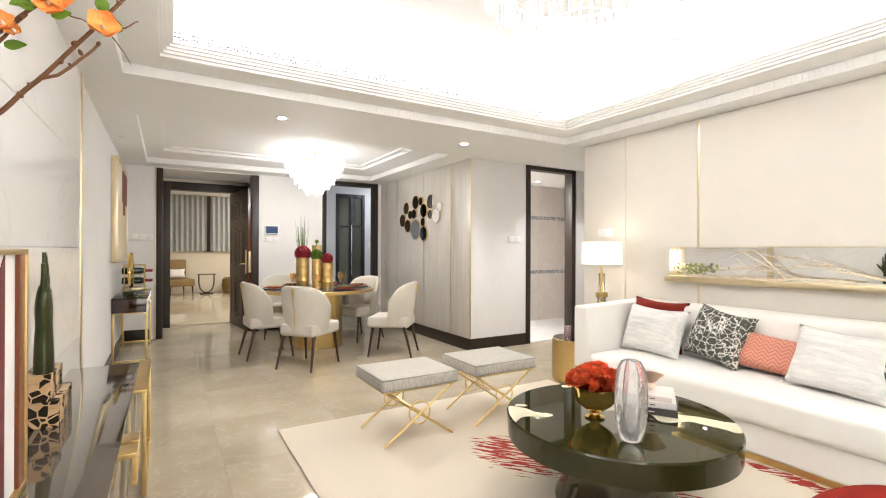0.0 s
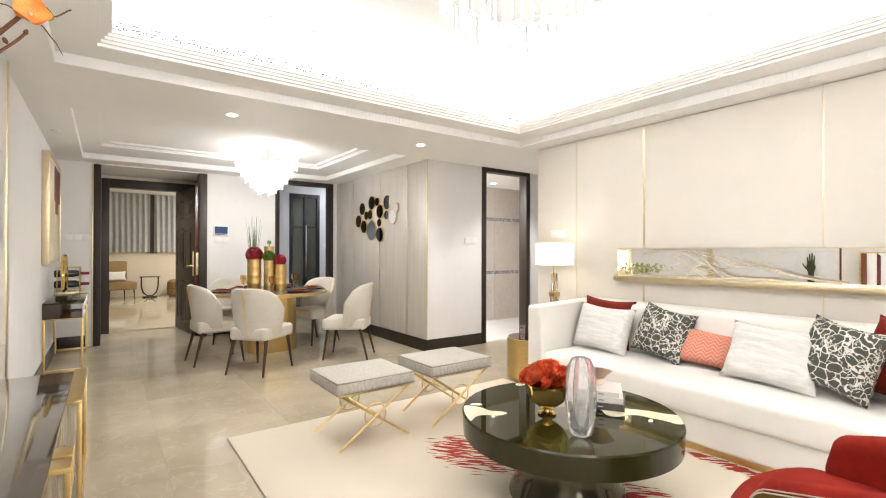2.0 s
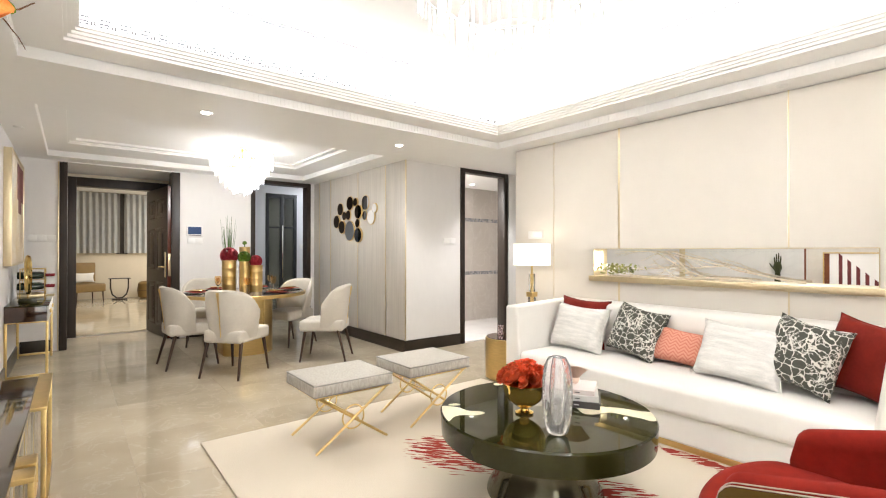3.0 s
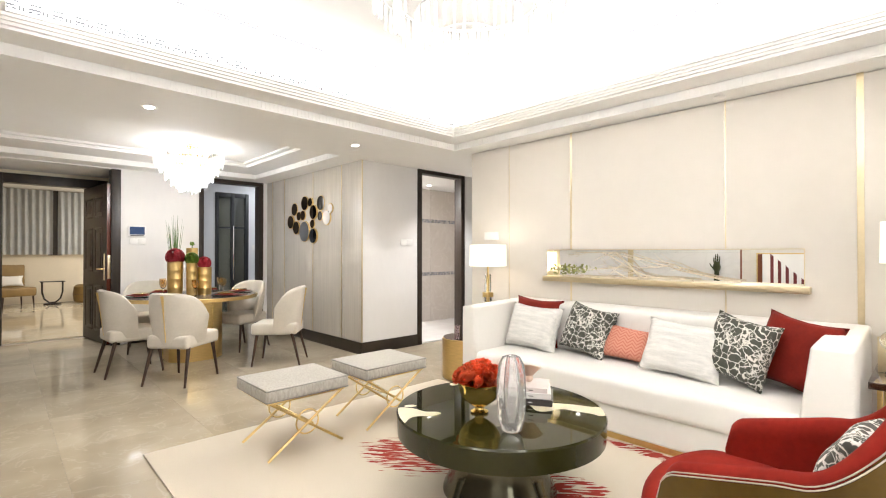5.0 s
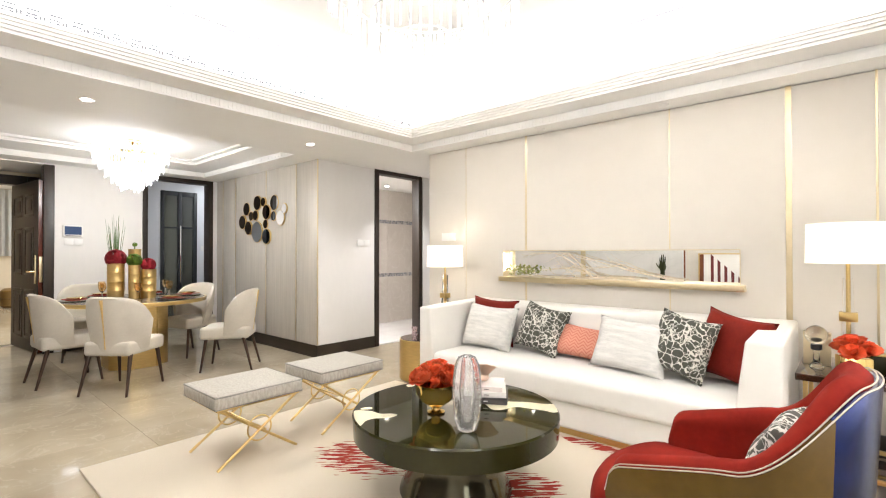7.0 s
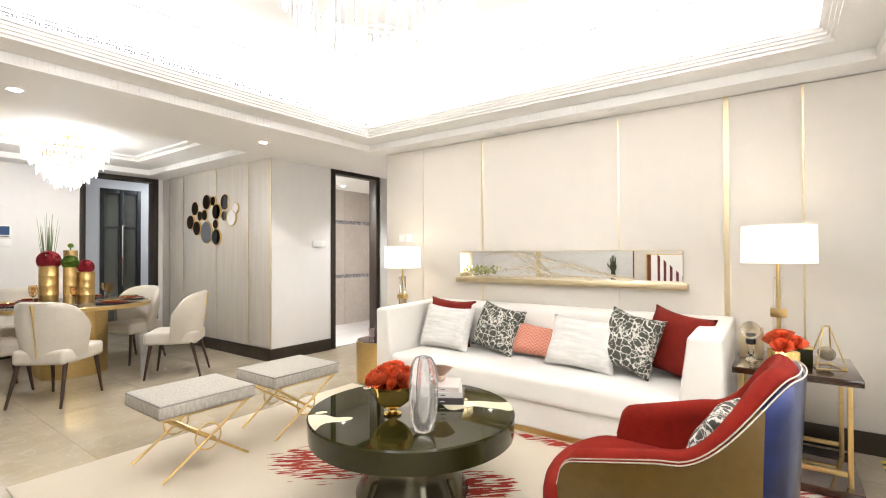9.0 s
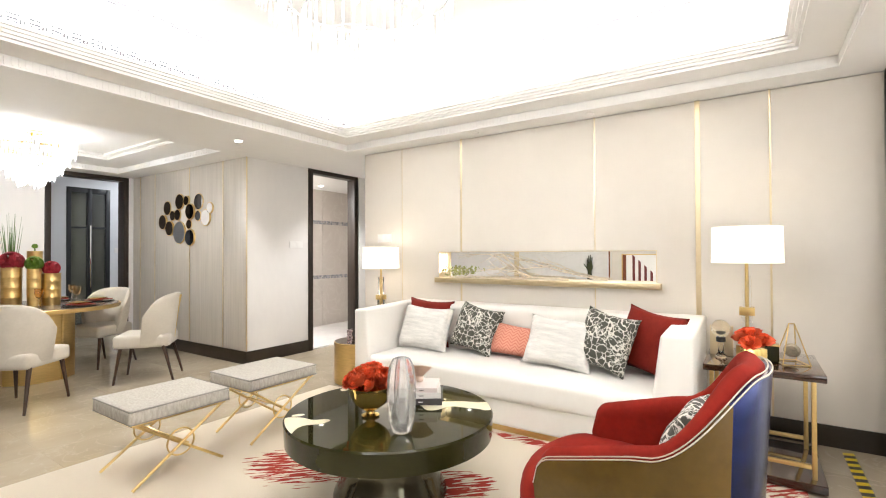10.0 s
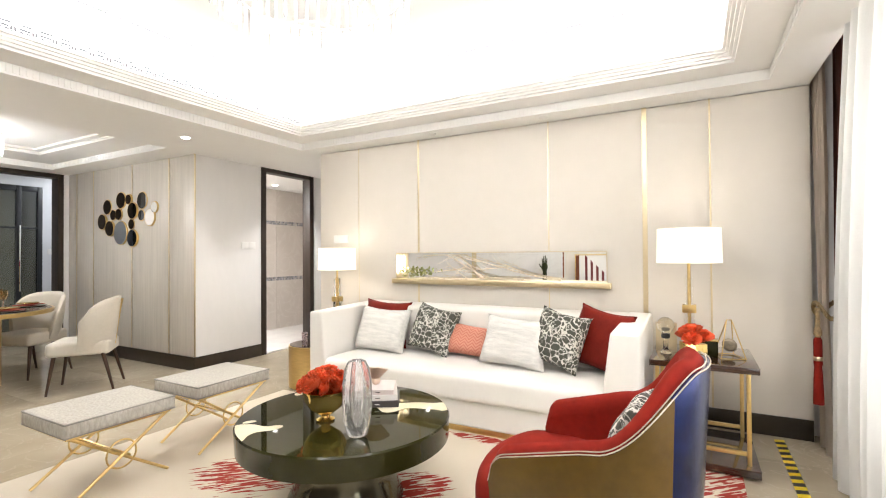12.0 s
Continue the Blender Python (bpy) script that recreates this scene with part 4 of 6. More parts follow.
def table_lamp(m, label):
    ob = thing("table_lamp", label, "table lamp", m, "table lamps")
    part("base", box(B(), -0.055, 0.055, -0.055, 0.055, 0, 0.022, 0.003), POLISHED, ob, "gold square foot")
    part("glass_column", box(B(), -0.030, 0.030, -0.030, 0.030, 0.022, 0.255, 0.004), GLASS, ob, "clear glass block")
    part("collar", box(B(), -0.040, 0.040, -0.040, 0.040, 0.2555, 0.305, 0.003), GOLD, ob, "brushed gold collar")
    part("glass_tube", box(B(), -0.024, 0.024, -0.024, 0.024, 0.3055, 0.49, 0.004), GLASS, ob, "clear glass block")
    part("stem", tube(B(), [(0, 0, 0.02), (0, 0, 0.60)], 0.010, 10), GOLD, ob, "gold stem")
    bm = B()
    bot, top, n = [], [], 56
    for rr, z in ((0.190, 0.575), (0.186, 0.795), (0.183, 0.795), (0.187, 0.575)):
        bot.append([bm.verts.new((rr * math.cos(2 * math.pi * k / n), rr * math.sin(2 * math.pi * k / n), z)) for k in range(n)])
    for a, b in zip(bot, bot[1:] + bot[:1]):
        for k in range(n):
            bm.faces.new((a[k], a[(k + 1) % n], b[(k + 1) % n], b[k]))
    part("shade", bm, SHADE, ob, "white drum shade, glowing")
    part("spider", tube(B(), [(-0.18, 0, 0.78), (0, 0, 0.775), (0.18, 0, 0.78)], 0.003, 6), GOLD, ob)
    return ob


table_lamp(pose(3.42, 0.01, 0.628), "table lamp of glass blocks and gold with white drum shade, lit")
table_lamp(pose(3.66, 3.17, 0.5435), "table lamp of glass blocks and gold with white drum shade, lit")
tumbler = thing("glass_tumbler", "small cut pink glass tumbler on the drum table", "glass", pose(3.275, 3.235, 0.4085))
part("glass", lathe(B(), [(0.020, 0), (0.024, 0.01), (0.030, 0.05), (0.024, 0.085), (0.032, 0.13), (0.029, 0.13), (0.02, 0.085), (0.026, 0.05), (0.015, 0.012)], 12), mat("pink_glass", (0.93, 0.82, 0.86), 0.05, trans=0.9), tumbler, smooth=0)

st = thing("side_table", "dark glossy wood end table on a gold frame", "side table", pose(0, 0, 0))
part("tabletop", box(B(), 3.09, 3.70, -0.335, 0.225, 0.59, 0.626, 0.003), DARKTOP, st)
part("lower_shelf", box(B(), 3.09, 3.70, -0.335, 0.225, 0.018, 0.062, 0.003), DARKTOP, st, "dark glossy base slab")
for x in (3.16, 3.63):
    for y in (-0.285, 0.185):
        part("leg", box(B(), x - 0.011, x + 0.011, y - 0.011, y + 0.011, 0.062, 0.590, 0.001), GOLD, st, "gold square leg")
    part("rail", box(B(), x - 0.010, x + 0.010, -0.272, 0.172, 0.115, 0.137, 0.001), GOLD, st, "gold lower rail")
pot = thing("flower_pot", "square gold pot of red paper-like flowers", "flower pot", pose(3.26, -0.01, 0.627, 0, 0, 20))
part("pot", box(B(), -0.06, 0.06, -0.06, 0.06, 0, 0.09, 0.004), POLISHED, pot)
fl = [mesh_of(bloom(0.06, 3, s + 40), "bloom", PETAL, 60) for s in range(3)]
for k in range(10):
    a = k * 2.4
    q = 0.25 + 0.75 * (k / 10)
    h = new("bloom", fl[k % 3])
    h.parent = pot
    h.matrix_basis = pose(0.075 * q * math.cos(a), 0.075 * q * math.sin(a), 0.10 + 0.05 * (1 - q), 40 * q * math.sin(a) * -1, 40 * q * math.cos(a), 40 * k)
box_ = thing("ornament_box", "dark and gold box behind the flowers", "box", pose(3.38, -0.10, 0.627))
part("body", box(B(), -0.05, 0.05, -0.045, 0.045, 0, 0.09, 0.003), LACQUER, box_), part("lid", box(B(), -0.052, 0.052, -0.047, 0.047, 0.0905, 0.10, 0.002), POLISHED, box_)
ball = thing("crystal_ball", "clear crystal ball on a black and glass stand", "ornament", pose(3.32, 0.145, 0.627))
part("stand", lathe(B(), [(0.032, 0), (0.032, 0.012), (0.016, 0.03), (0.014, 0.10), (0.024, 0.128)], 20), GLASS, ball)
part("collar", lathe(B(), [(0.020, 0.095), (0.026, 0.10), (0.026, 0.125), (0.020, 0.128)], 20), BLACKPL, ball)
bm = B()
bmesh.ops.create_uvsphere(bm, u_segments=32, v_segments=20, radius=0.052, matrix=pose(0, 0, 0.178))
part("sphere", bm, GLASS, ball, smooth=80)
jar = thing("candle_box", "slim gold box standing by the crystal ball", "box", pose(3.40, 0.145, 0.627))
part("body", box(B(), -0.02, 0.02, -0.062, 0.062, 0, 0.165, 0.003), PALEGOLD, jar)
part("lid", box(B(), -0.021, 0.021, -0.063, 0.063, 0.1655, 0.185, 0.003), PALEGOLD, jar)
terr = thing("geometric_ornament", "faceted gold wire frame holding a stone disc", "ornament", pose(3.36, -0.205, 0.627, 0, 0, 15))
base = [(0.085, -0.05, 0.004), (0.085, 0.06, 0.004), (-0.08, 0.07, 0.004), (-0.075, -0.065, 0.004)]
tops = [(0.02, -0.02, 0.225), (-0.02, 0.02, 0.23)]
for i in range(4):
    part("wire", tube(B(), [base[i], base[(i + 1) % 4]], 0.0035, 6), GOLD, terr)
    part("wire", tube(B(), [base[i], tops[0 if i in (0, 3) else 1]], 0.0035, 6), GOLD, terr)
part("wire", tube(B(), tops, 0.0035, 6), GOLD, terr)
part("stone_disc", lathe(B(), [(0.001, -0.018), (0.03, -0.014), (0.042, 0), (0.03, 0.014), (0.001, 0.018)], 24), mat("tan_agate", (0.42, 0.35, 0.25), 0.3, var=0.5, scale=30), terr, m=pose(0, 0, 0.075, 80, 0, 60))


# armchair
BEIGEPIPE = mat("beige_piping", (0.50, 0.43, 0.34), 0.6, var=0.15, scale=30)


def tub_chair(m):
    ob = thing("armchair", "red velvet tub armchair with olive leather shell and cream piping", "armchair", m)
    path = []
    n = 96
    for k in range(n + 1):
        u = 2 * k / n - 1
        if abs(u) > 0.58:
            f = (abs(u) - 0.58) / 0.42
            x, y = 0.352 - 0.015 * f, -0.03 + 0.31 * f
        else:
            a = (abs(u) / 0.58) * math.pi / 2
            x, y = 0.352 * math.sin(a) ** 0.9, -0.03 - 0.315 * math.cos(a) ** 0.9
        path.append((u, math.copysign(x, u) if u else 0.0, y))

    def top(u):
        t = min(1.0, max(0.0, (abs(u) - 0.13) / 0.42))
        t = t * t * (3 - 2 * t)
        z = 0.905 - 0.235 * t - 0.09 * max(0.0, abs(u) - 0.55) / 0.45
        end = max(0.0, (abs(u) - 0.93) / 0.07)
        return z - 0.075 * (1 - math.sqrt(max(0.0, 1 - end * end)))

    def wall(bm, out, inn, z0f, z1f, rows=7, dome=0.0, span=(-1.1, 1.1)):
        """A curved wall between two offsets from the plan line, from z0 to z1."""
        grid = []
        for u, x, y in path:
            if not span[0] <= u <= span[1]:
                continue
            c = Vector((x, y)) - Vector((0, -0.03 if y < -0.03 else y))
            c.normalize()
            col = []
            zt = z1f(u)
            for i in range(rows + 1):
                f = i / rows
                z = z0f + (zt - z0f) * f
                lean = (0.90 + 0.10 * min(1.0, (z - 0.12) / 0.4)) * (1 + 0.05 * max(0.0, z - 0.55) / 0.3 * max(0.0, -y / 0.345))
                col.append(Vector((x * lean - c.x * out, y * lean - c.y * out, z)))
            back = [Vector((p.x - c.x * (inn - out), p.y - c.y * (inn - out), p.z - 0.002)) for p in col]
            ridge = [col[-1].lerp(back[-1], q) + Vector((0, 0, dome * math.sin(math.pi * q))) for q in (0.25, 0.5, 0.75)] if dome else []
            grid.append([bm.verts.new(p) for p in col + ridge + back[::-1]])
        for a, b in zip(grid, grid[1:]):
            k = len(a)
            for i in range(k):
                bm.faces.new((a[i], a[(i + 1) % k], b[(i + 1) % k], b[i]))
        bm.faces.new(grid[0][::-1]), bm.faces.new(grid[-1])
        return grid

    bm = B()
    wall(bm, 0.0, 0.020, 0.13, lambda u: top(u) - 0.012, 10, span=(-0.275, 0.275))
    part("back_shell", bm, SLATE, ob, "slate satin back panel, blue window sheen in its colour", smooth=50)
    for side in ((-1.1, -0.27), (0.27, 1.1)):
        bm = B()
        wall(bm, 0.0, 0.020, 0.13, lambda u: top(u) - 0.012, 10, span=side)
        part("side_shell", bm, BROWN, ob, "glossy olive brown leather side", smooth=50)
    bm = B()
    wall(bm, 0.021, 0.095, 0.30, lambda u: top(u) - 0.010, 8, dome=0.028)
    part("upholstery", bm, VELVET, ob, "red velvet inner lining", smooth=60)
    for off, dz in ((0.002, -0.004), (0.014, 0.001)):
        pts = []
        for u, x, y in path:
            c = Vector((x, y)) - Vector((0, -0.03 if y < -0.03 else y))
            c.normalize()
            z = top(u)
            lean = (0.90 + 0.10 * min(1.0, (z - 0.12) / 0.4)) * (1 + 0.05 * max(0.0, z - 0.55) / 0.3 * max(0.0, -y / 0.345))
            pts.append((x * lean - c.x * off, y * lean - c.y * off, z + dz - 0.004))
        part("piping", tube(B(), pts, 0.0022, 6), BEIGEPIPE, ob, "cream double piping")
    bm = rbox(-0.262, 0.262, -0.24, 0.43, 0.28, 0.465, 0.08, 6)
    bmesh.ops.subdivide_edges(bm, edges=[e for e in bm.edges if e.calc_length() > 0.12], cuts=9, use_grid_fill=True)
    for v in bm.verts:
        w = min(1.0, max(0.0, (v.co.y - 0.02) / 0.26))
        w = w * w * (3 - 2 * w)
        g = min(1.0, max(0.0, (v.co.z - 0.30) / 0.14))
        v.co.y -= 0.10 * (abs(v.co.x) / 0.262) ** 2.2 * w
        v.co.z += 0.035 * (1 - (v.co.x / 0.28) ** 2) * g * (1 - 0.55 * w * w)
        v.co.x *= 1 + 0.22 * w
    part("seat", bm, VELVET, ob, "rounded red velvet seat", smooth=60)
    part("base", rbox(-0.27, 0.27, -0.25, 0.25, 0.13, 0.285, 0.03, 3), BROWN, ob)
    for sx in (-1, 1):
        for sy, y in ((-1, -0.20), (1, 0.21)):
            part("leg", tube(B(), [(sx * 0.22, y, 0.15), (sx * 0.25, y + sy * 0.03, 0.0)], [0.018, 0.010], 10), WALNUT, ob)
    return ob


tub_chair(pose(1.78, 0.295, 0.012, 0, 0, -3))
cushion("charcoal cushion with a cream net pattern in the armchair", 0.34, 0.235, 0.11, CRACKLE, pose(1.84, 0.165, 0.648, 0, 30, -98), 9)

# hazard tape on the floor
bm1 = thing("floor_tape", "yellow and black striped warning tape on the floor", "tape", pose(0, 0, 0.001))
YEL, BLK = mat("yellow_tape", (0.75, 0.55, 0.02), 0.4, var=0.1), mat("black_tape", (0.02, 0.02, 0.02), 0.4, var=0.1)
for k in range(26):
    bm = B()
    x = 3.86 - k * 0.045
    vs = [bm.verts.new(p) for p in ((x, -0.482, 0.0006), (x - 0.045, -0.482, 0.0006), (x - 0.045 + 0.02, -0.54, 0.0006), (x + 0.02, -0.54, 0.0006))]
    bm.faces.new(vs)
    r = bmesh.ops.extrude_face_region(bm, geom=list(bm.faces))
    bmesh.ops.translate(bm, verts=[v for v in r["geom"] if isinstance(v, bmesh.types.BMVert)], vec=(0, 0, -0.0006))
    part("stripe", bm, BLK if k % 2 else YEL, bm1, smooth=0)


# curtains and window
def drape(x0, x1, y, z0, z1, amp, wave, material, name, parent, gather=None, seed=0, label="", lean=0.0):
    bm = B()
    n, rows = int((x1 - x0) / wave * 14), 30
    rnd = random.Random(seed)
    ph = [rnd.uniform(0, 6.28) for _ in range(3)]
    grid = []
    for i in range(n + 1):
        col = []
        for j in range(rows + 1):
            f = j / rows
            z = z0 + (z1 - z0) * f
            s = i / n
            squeeze, pull = 1.0, 0.0
            if gather:
                gz, gx, tight = gather
                d = (z - gz) / (0.75 if z > gz else 0.45)
                squeeze = 1 - (1 - tight) * math.exp(-d * d * 2.2)
                pull = gx
            x = pull + (x0 + (x1 - x0) * s - pull) * squeeze if gather else x0 + (x1 - x0) * s
            x -= lean * f * f
            yy = y + amp * squeeze ** 0.5 * math.sin(2 * math.pi * (x1 - x0) * s / wave + ph[0] + 0.3 * math.sin(3 * f + ph[1])) + 0.3 * amp * math.sin(13 * s + 2 * f + ph[2])
            col.append(bm.verts.new((x, yy, z)))
        grid.append(col)
    for a, b in zip(grid, grid[1:]):
        for j in range(rows):
            bm.faces.new((a[j], b[j], b[j + 1], a[j + 1]))
    bmesh.ops.solidify(bm, geom=list(bm.faces), thickness=0.003)
    return part(name, bm, material, parent, label, smooth=70)


cur = thing("curtain", "taupe satin drape gathered by a rope tie", "curtain", pose(0, 0, 0))
drape(3.66, 3.955, -0.750, 0.01, 2.60, 0.018, 0.075, DRAPE, "panel", cur, gather=(0.95, 3.84, 0.72), seed=2, lean=-0.10)
bm = B()
for ph in (0.0, 2.09, 4.19):
    loop = []
    for k in range(72):
        a = k * math.pi / 36
        w = 17 * a + ph
        r = 0.088 + 0.009 * math.cos(w)
        loop.append((3.775 + 1.3 * r * math.cos(a), -0.750 + 0.62 * r * math.sin(a), 0.90 + 0.045 * math.cos(2 * a + 2.6) + 0.009 * math.sin(w)))
    tube(bm, loop, 0.0085, 6, closed=True)
    tube(bm, [(3.665 + 0.006 * math.cos(1.4 * k + ph), -0.690 + 0.008 * math.sin(1.4 * k + ph), 0.80 + 0.012 * k) for k in range(11)], 0.0075, 6)
ROPE = mat("gold_rope", (0.34, 0.24, 0.12), 0.7, var=0.5, scale=60, bump=0.6, bump_scale=120)
tie = thing("tieback", "twisted gold rope tieback with a red tassel", "curtain tieback", pose(0, 0, 0))
part("rope", bm, ROPE, tie)
part("knot", lathe(B(), [(0.012, 0), (0.022, 0.02), (0.020, 0.05), (0.010, 0.08)], 14, (3.665, -0.690, 0.735)), ROPE, tie)
part("tassel_head", lathe(B(), [(0.020, 0), (0.023, 0.01), (0.023, 0.16), (0.014, 0.18)], 16, (3.665, -0.690, 0.56)), VELVET, tie, "red tassel head")
part("band", lathe(B(), [(0.024, 0), (0.026, 0.005), (0.026, 0.02), (0.024, 0.025)], 16, (3.665, -0.690, 0.595)), PALEGOLD, tie)
part("fringe", lathe(B(), [(0.029, 0), (0.028, 0.03), (0.024, 0.16), (0.019, 0.24)], 26, (3.665, -0.690, 0.325)), VELVET, tie, "long red fringe")
cur2 = thing("curtain", "dark brown inner drape behind the sheer", "curtain", pose(0, 0, 0))
drape(3.40, 3.93, -0.845, 0.01, 2.60, 0.022, 0.09, mat("brown_drape", (0.13, 0.035, 0.02), 0.7, var=0.2, bump=0.15), "panel", cur2, seed=4)
cur3 = thing("curtain", "long white sheer curtain falling in soft folds", "curtain", pose(0, 0, 0))
drape(2.30, 3.34, -0.715, 0.008, 2.60, 0.030, 0.16, SHEER, "panel", cur3, seed=6, lean=0.38)
win = thing("window_1", "wide dark-framed window behind the curtains", "window", kind="structure")
for x in (0.1, 1.05, 2.0, 2.95):
    part("window_frame", box(B(), x, x + 0.05, -1.24, -1.16, 0.40, 2.40, 0.003), ESPRESSO, win)
for z in (0.35, 2.40):
    part("window_frame", box(B(), 0.1, 3.0, -1.24, -1.16, z, z + 0.05, 0.003), ESPRESSO, win)
for x in (0.15, 1.10, 2.05):
    part("pane", box(B(), x, x + 0.90, -1.204, -1.198, 0.40, 2.40), GLASS, win).visible_shadow = False

# niche dressing
twigs = thing("driftwood_branch", "pale bare driftwood branches lying in the niche", "branch", pose(0, 0, 0))
rnd = random.Random(21)


def twig(start, direc, length, r0, depth, parent, bend=0.25, up=0.0):
    pts, p, d = [Vector(start)], Vector(start), Vector(direc).normalized()
    n = 9
    for k in range(n):
        d = (d + Vector((rnd.uniform(-bend, bend) * 0.3, rnd.uniform(-bend, bend), rnd.uniform(-bend, bend) + up))).normalized()
        p = p + d * length / n
        p.x = min(max(p.x, XS - 0.055), XN - 0.028)
        p.z = min(max(p.z, NZ0 + r0 + 0.001), NZ1 - 0.02)
        pts.append(p.copy())
    part("twig", tube(B(), pts, [r0 * (1 - 0.75 * k / n) for k in range(n + 1)], 7), TWIG, parent)
    if depth:
        for k in (3, 5, 7):
            q = Vector((rnd.uniform(-0.3, 0.3), d.y * rnd.uniform(0.6, 1.0), rnd.uniform(-0.2, 0.4)))
            twig(pts[k], q, length * rnd.uniform(0.3, 0.5), r0 * 0.55, depth - 1, parent, bend)


twig((3.98, 0.98, 1.045), (0, 1, 0.03), 0.95, 0.009, 2, twigs, 0.18)
twig((3.96, 1.30, 1.042), (0, 1, 0.05), 0.95, 0.008, 2, twigs, 0.16, 0.01)
twig((3.97, 1.72, 1.05), (0, 1, 0.65), 0.55, 0.008, 1, twigs, 0.22, 0.02)
twig((3.99, 1.62, 1.045), (0, 1, 0.35), 0.80, 0.008, 2, twigs, 0.16, 0.02)
bm = B()
for k in range(70):
    yy = rnd.gauss(2.43, 0.09)
    petal(bm, pose(rnd.uniform(3.93, 4.02), min(2.60, max(2.1, yy)), rnd.uniform(1.05, 1.12), rnd.uniform(-40, 60), rnd.uniform(-40, 40), rnd.uniform(0, 360)), 0.010, 0.035, 0.006)
sprig = tagged(part("leaf_sprig", bm, mat("pale_green_leaf", (0.42, 0.45, 0.16), 0.6, var=0.3)), "pale yellow-green leaf sprigs in the niche", "foliage", kind="stuff")

# ---- media wall ----
media = structure("wall_media", box(B(), XT, XT + 0.004, -0.70, 3.86, 0, H), mat("joint_grey", (0.5, 0.49, 0.47), 0.7, var=0.1), "white marble slab wall with fine joints", "wall")
for z0, z1 in ((0.0, 0.688), (0.69, 1.260), (1.262, 1.830), (1.832, H)):
    for y0, y1 in ((-0.70, 1.578), (1.58, 3.858)):
        part("slab", box(B(), XT + 0.004, XT + 0.020, y0, y1, z0, z1, 0.001, 1), WMARBLE, media, smooth=0)
part("gold_strip", box(B(), XT, XT + 0.026, 3.861, 3.925, 0, H, 0.002), PALEGOLD, media, "champagne metal edge strip")
part("gold_strip", box(B(), XT, XT + 0.012, 3.935, 3.965, 0, H, 0.002), PALEGOLD, media)

cab = thing("media_cabinet", "long low dark gloss cabinet with gold handles", "cabinet", pose(0, 0, 0))
TAUPE = mat("taupe_gloss", (0.085, 0.065, 0.048), 0.07, var=0.25, scale=4, stretch=(5, 0.6, 5), coat=0.8)
CF, CE = -0.150, 3.49
part("body", box(B(), XT + 0.024, CF - 0.022, 0.55, CE - 0.004, 0.12, 0.528, 0.003), TAUPE, cab)
part("top", box(B(), XT + 0.024, CF, 0.53, CE, 0.5285, 0.55, 0.003), TAUPE, cab, "dark glossy reflective top")
for k in range(5):
    y0 = 0.55 + k * 0.595
    part("door", box(B(), CF - 0.021, CF - 0.002, y0 + 0.002, y0 + 0.591, 0.125, 0.526, 0.002), TAUPE, cab)
for y in (0.75, 2.0, 3.35):
    part("foot", box(B(), XT + 0.07, CF - 0.05, y - 0.02, y + 0.02, 0, 0.12, 0.002), GOLD, cab)
h = part("handle", box(B(), CF + 0.001, CF + 0.060, 2.79, 3.54, 0.536, 0.552, 0.002), GOLD, cab, "wide gold loop handle")
part("bar", box(B(), CF + 0.038, CF + 0.058, 2.792, 2.815, 0.02, 0.5355, 0.002), GOLD, h)
part("bar", box(B(), CF + 0.038, CF + 0.058, 3.515, 3.538, 0.02, 0.5355, 0.002), GOLD, h)
part("bar", box(B(), CF + 0.038, CF + 0.058, 2.816, 3.514, 0.02, 0.045, 0.002), GOLD, h)
for y in (1.955, 2.078):
    h = part("handle", box(B(), CF + 0.001, CF + 0.056, y, y + 0.098, 0.534, 0.551, 0.002), GOLD, cab, "gold bracket handle")
    part("bar", box(B(), CF + 0.040, CF + 0.056, y, y + 0.016, 0.455, 0.5335, 0.002), GOLD, h)
    part("bar", box(B(), CF + 0.040, CF + 0.056, y + 0.082, y + 0.098, 0.455, 0.5335, 0.002), GOLD, h)
    part("bar", box(B(), CF + 0.040, CF + 0.056, y, y + 0.098, 0.438, 0.4545, 0.002), GOLD, h)


def mosaic(name):
    m = mat(name, (0.02, 0.015, 0.01), 0.12)
    nt, b = nodes_of(m)
    v = coords(m)
    vo = nt.nodes.new("ShaderNodeTexVoronoi")
    vo.feature = "DISTANCE_TO_EDGE"
    vo.inputs["Scale"].default_value = 25
    nt.links.new(v, vo.inputs["Vector"])
    cell, pick = nt.nodes.new("ShaderNodeTexVoronoi"), nt.nodes.new("ShaderNodeMix")
    cell.inputs["Scale"].default_value = 25
    nt.links.new(v, cell.inputs["Vector"])
    shard = nt.nodes.new("ShaderNodeSeparateColor")
    nt.links.new(cell.outputs["Color"], shard.inputs[0])
    choice = nt.nodes.new("ShaderNodeMath")
    choice.operation = "GREATER_THAN"
    choice.inputs[1].default_value = 0.58
    nt.links.new(shard.outputs[0], choice.inputs[0])
    r = ramp_into(m, vo.outputs["Distance"], [(0.0, (0.62, 0.42, 0.25)), (0.045, (0.58, 0.38, 0.22)), (0.06, (0.02, 0.014, 0.008)), (1.0, (0.05, 0.03, 0.015))])
    pick.data_type = "RGBA"
    pick.inputs["B"].default_value = (0.55, 0.36, 0.18, 1)
    nt.links.new(choice.outputs[0], pick.inputs["Factor"]), nt.links.new(r.outputs["Color"], pick.inputs["A"])
    nt.links.new(pick.outputs["Result"], b.inputs["Base Color"])
    return m


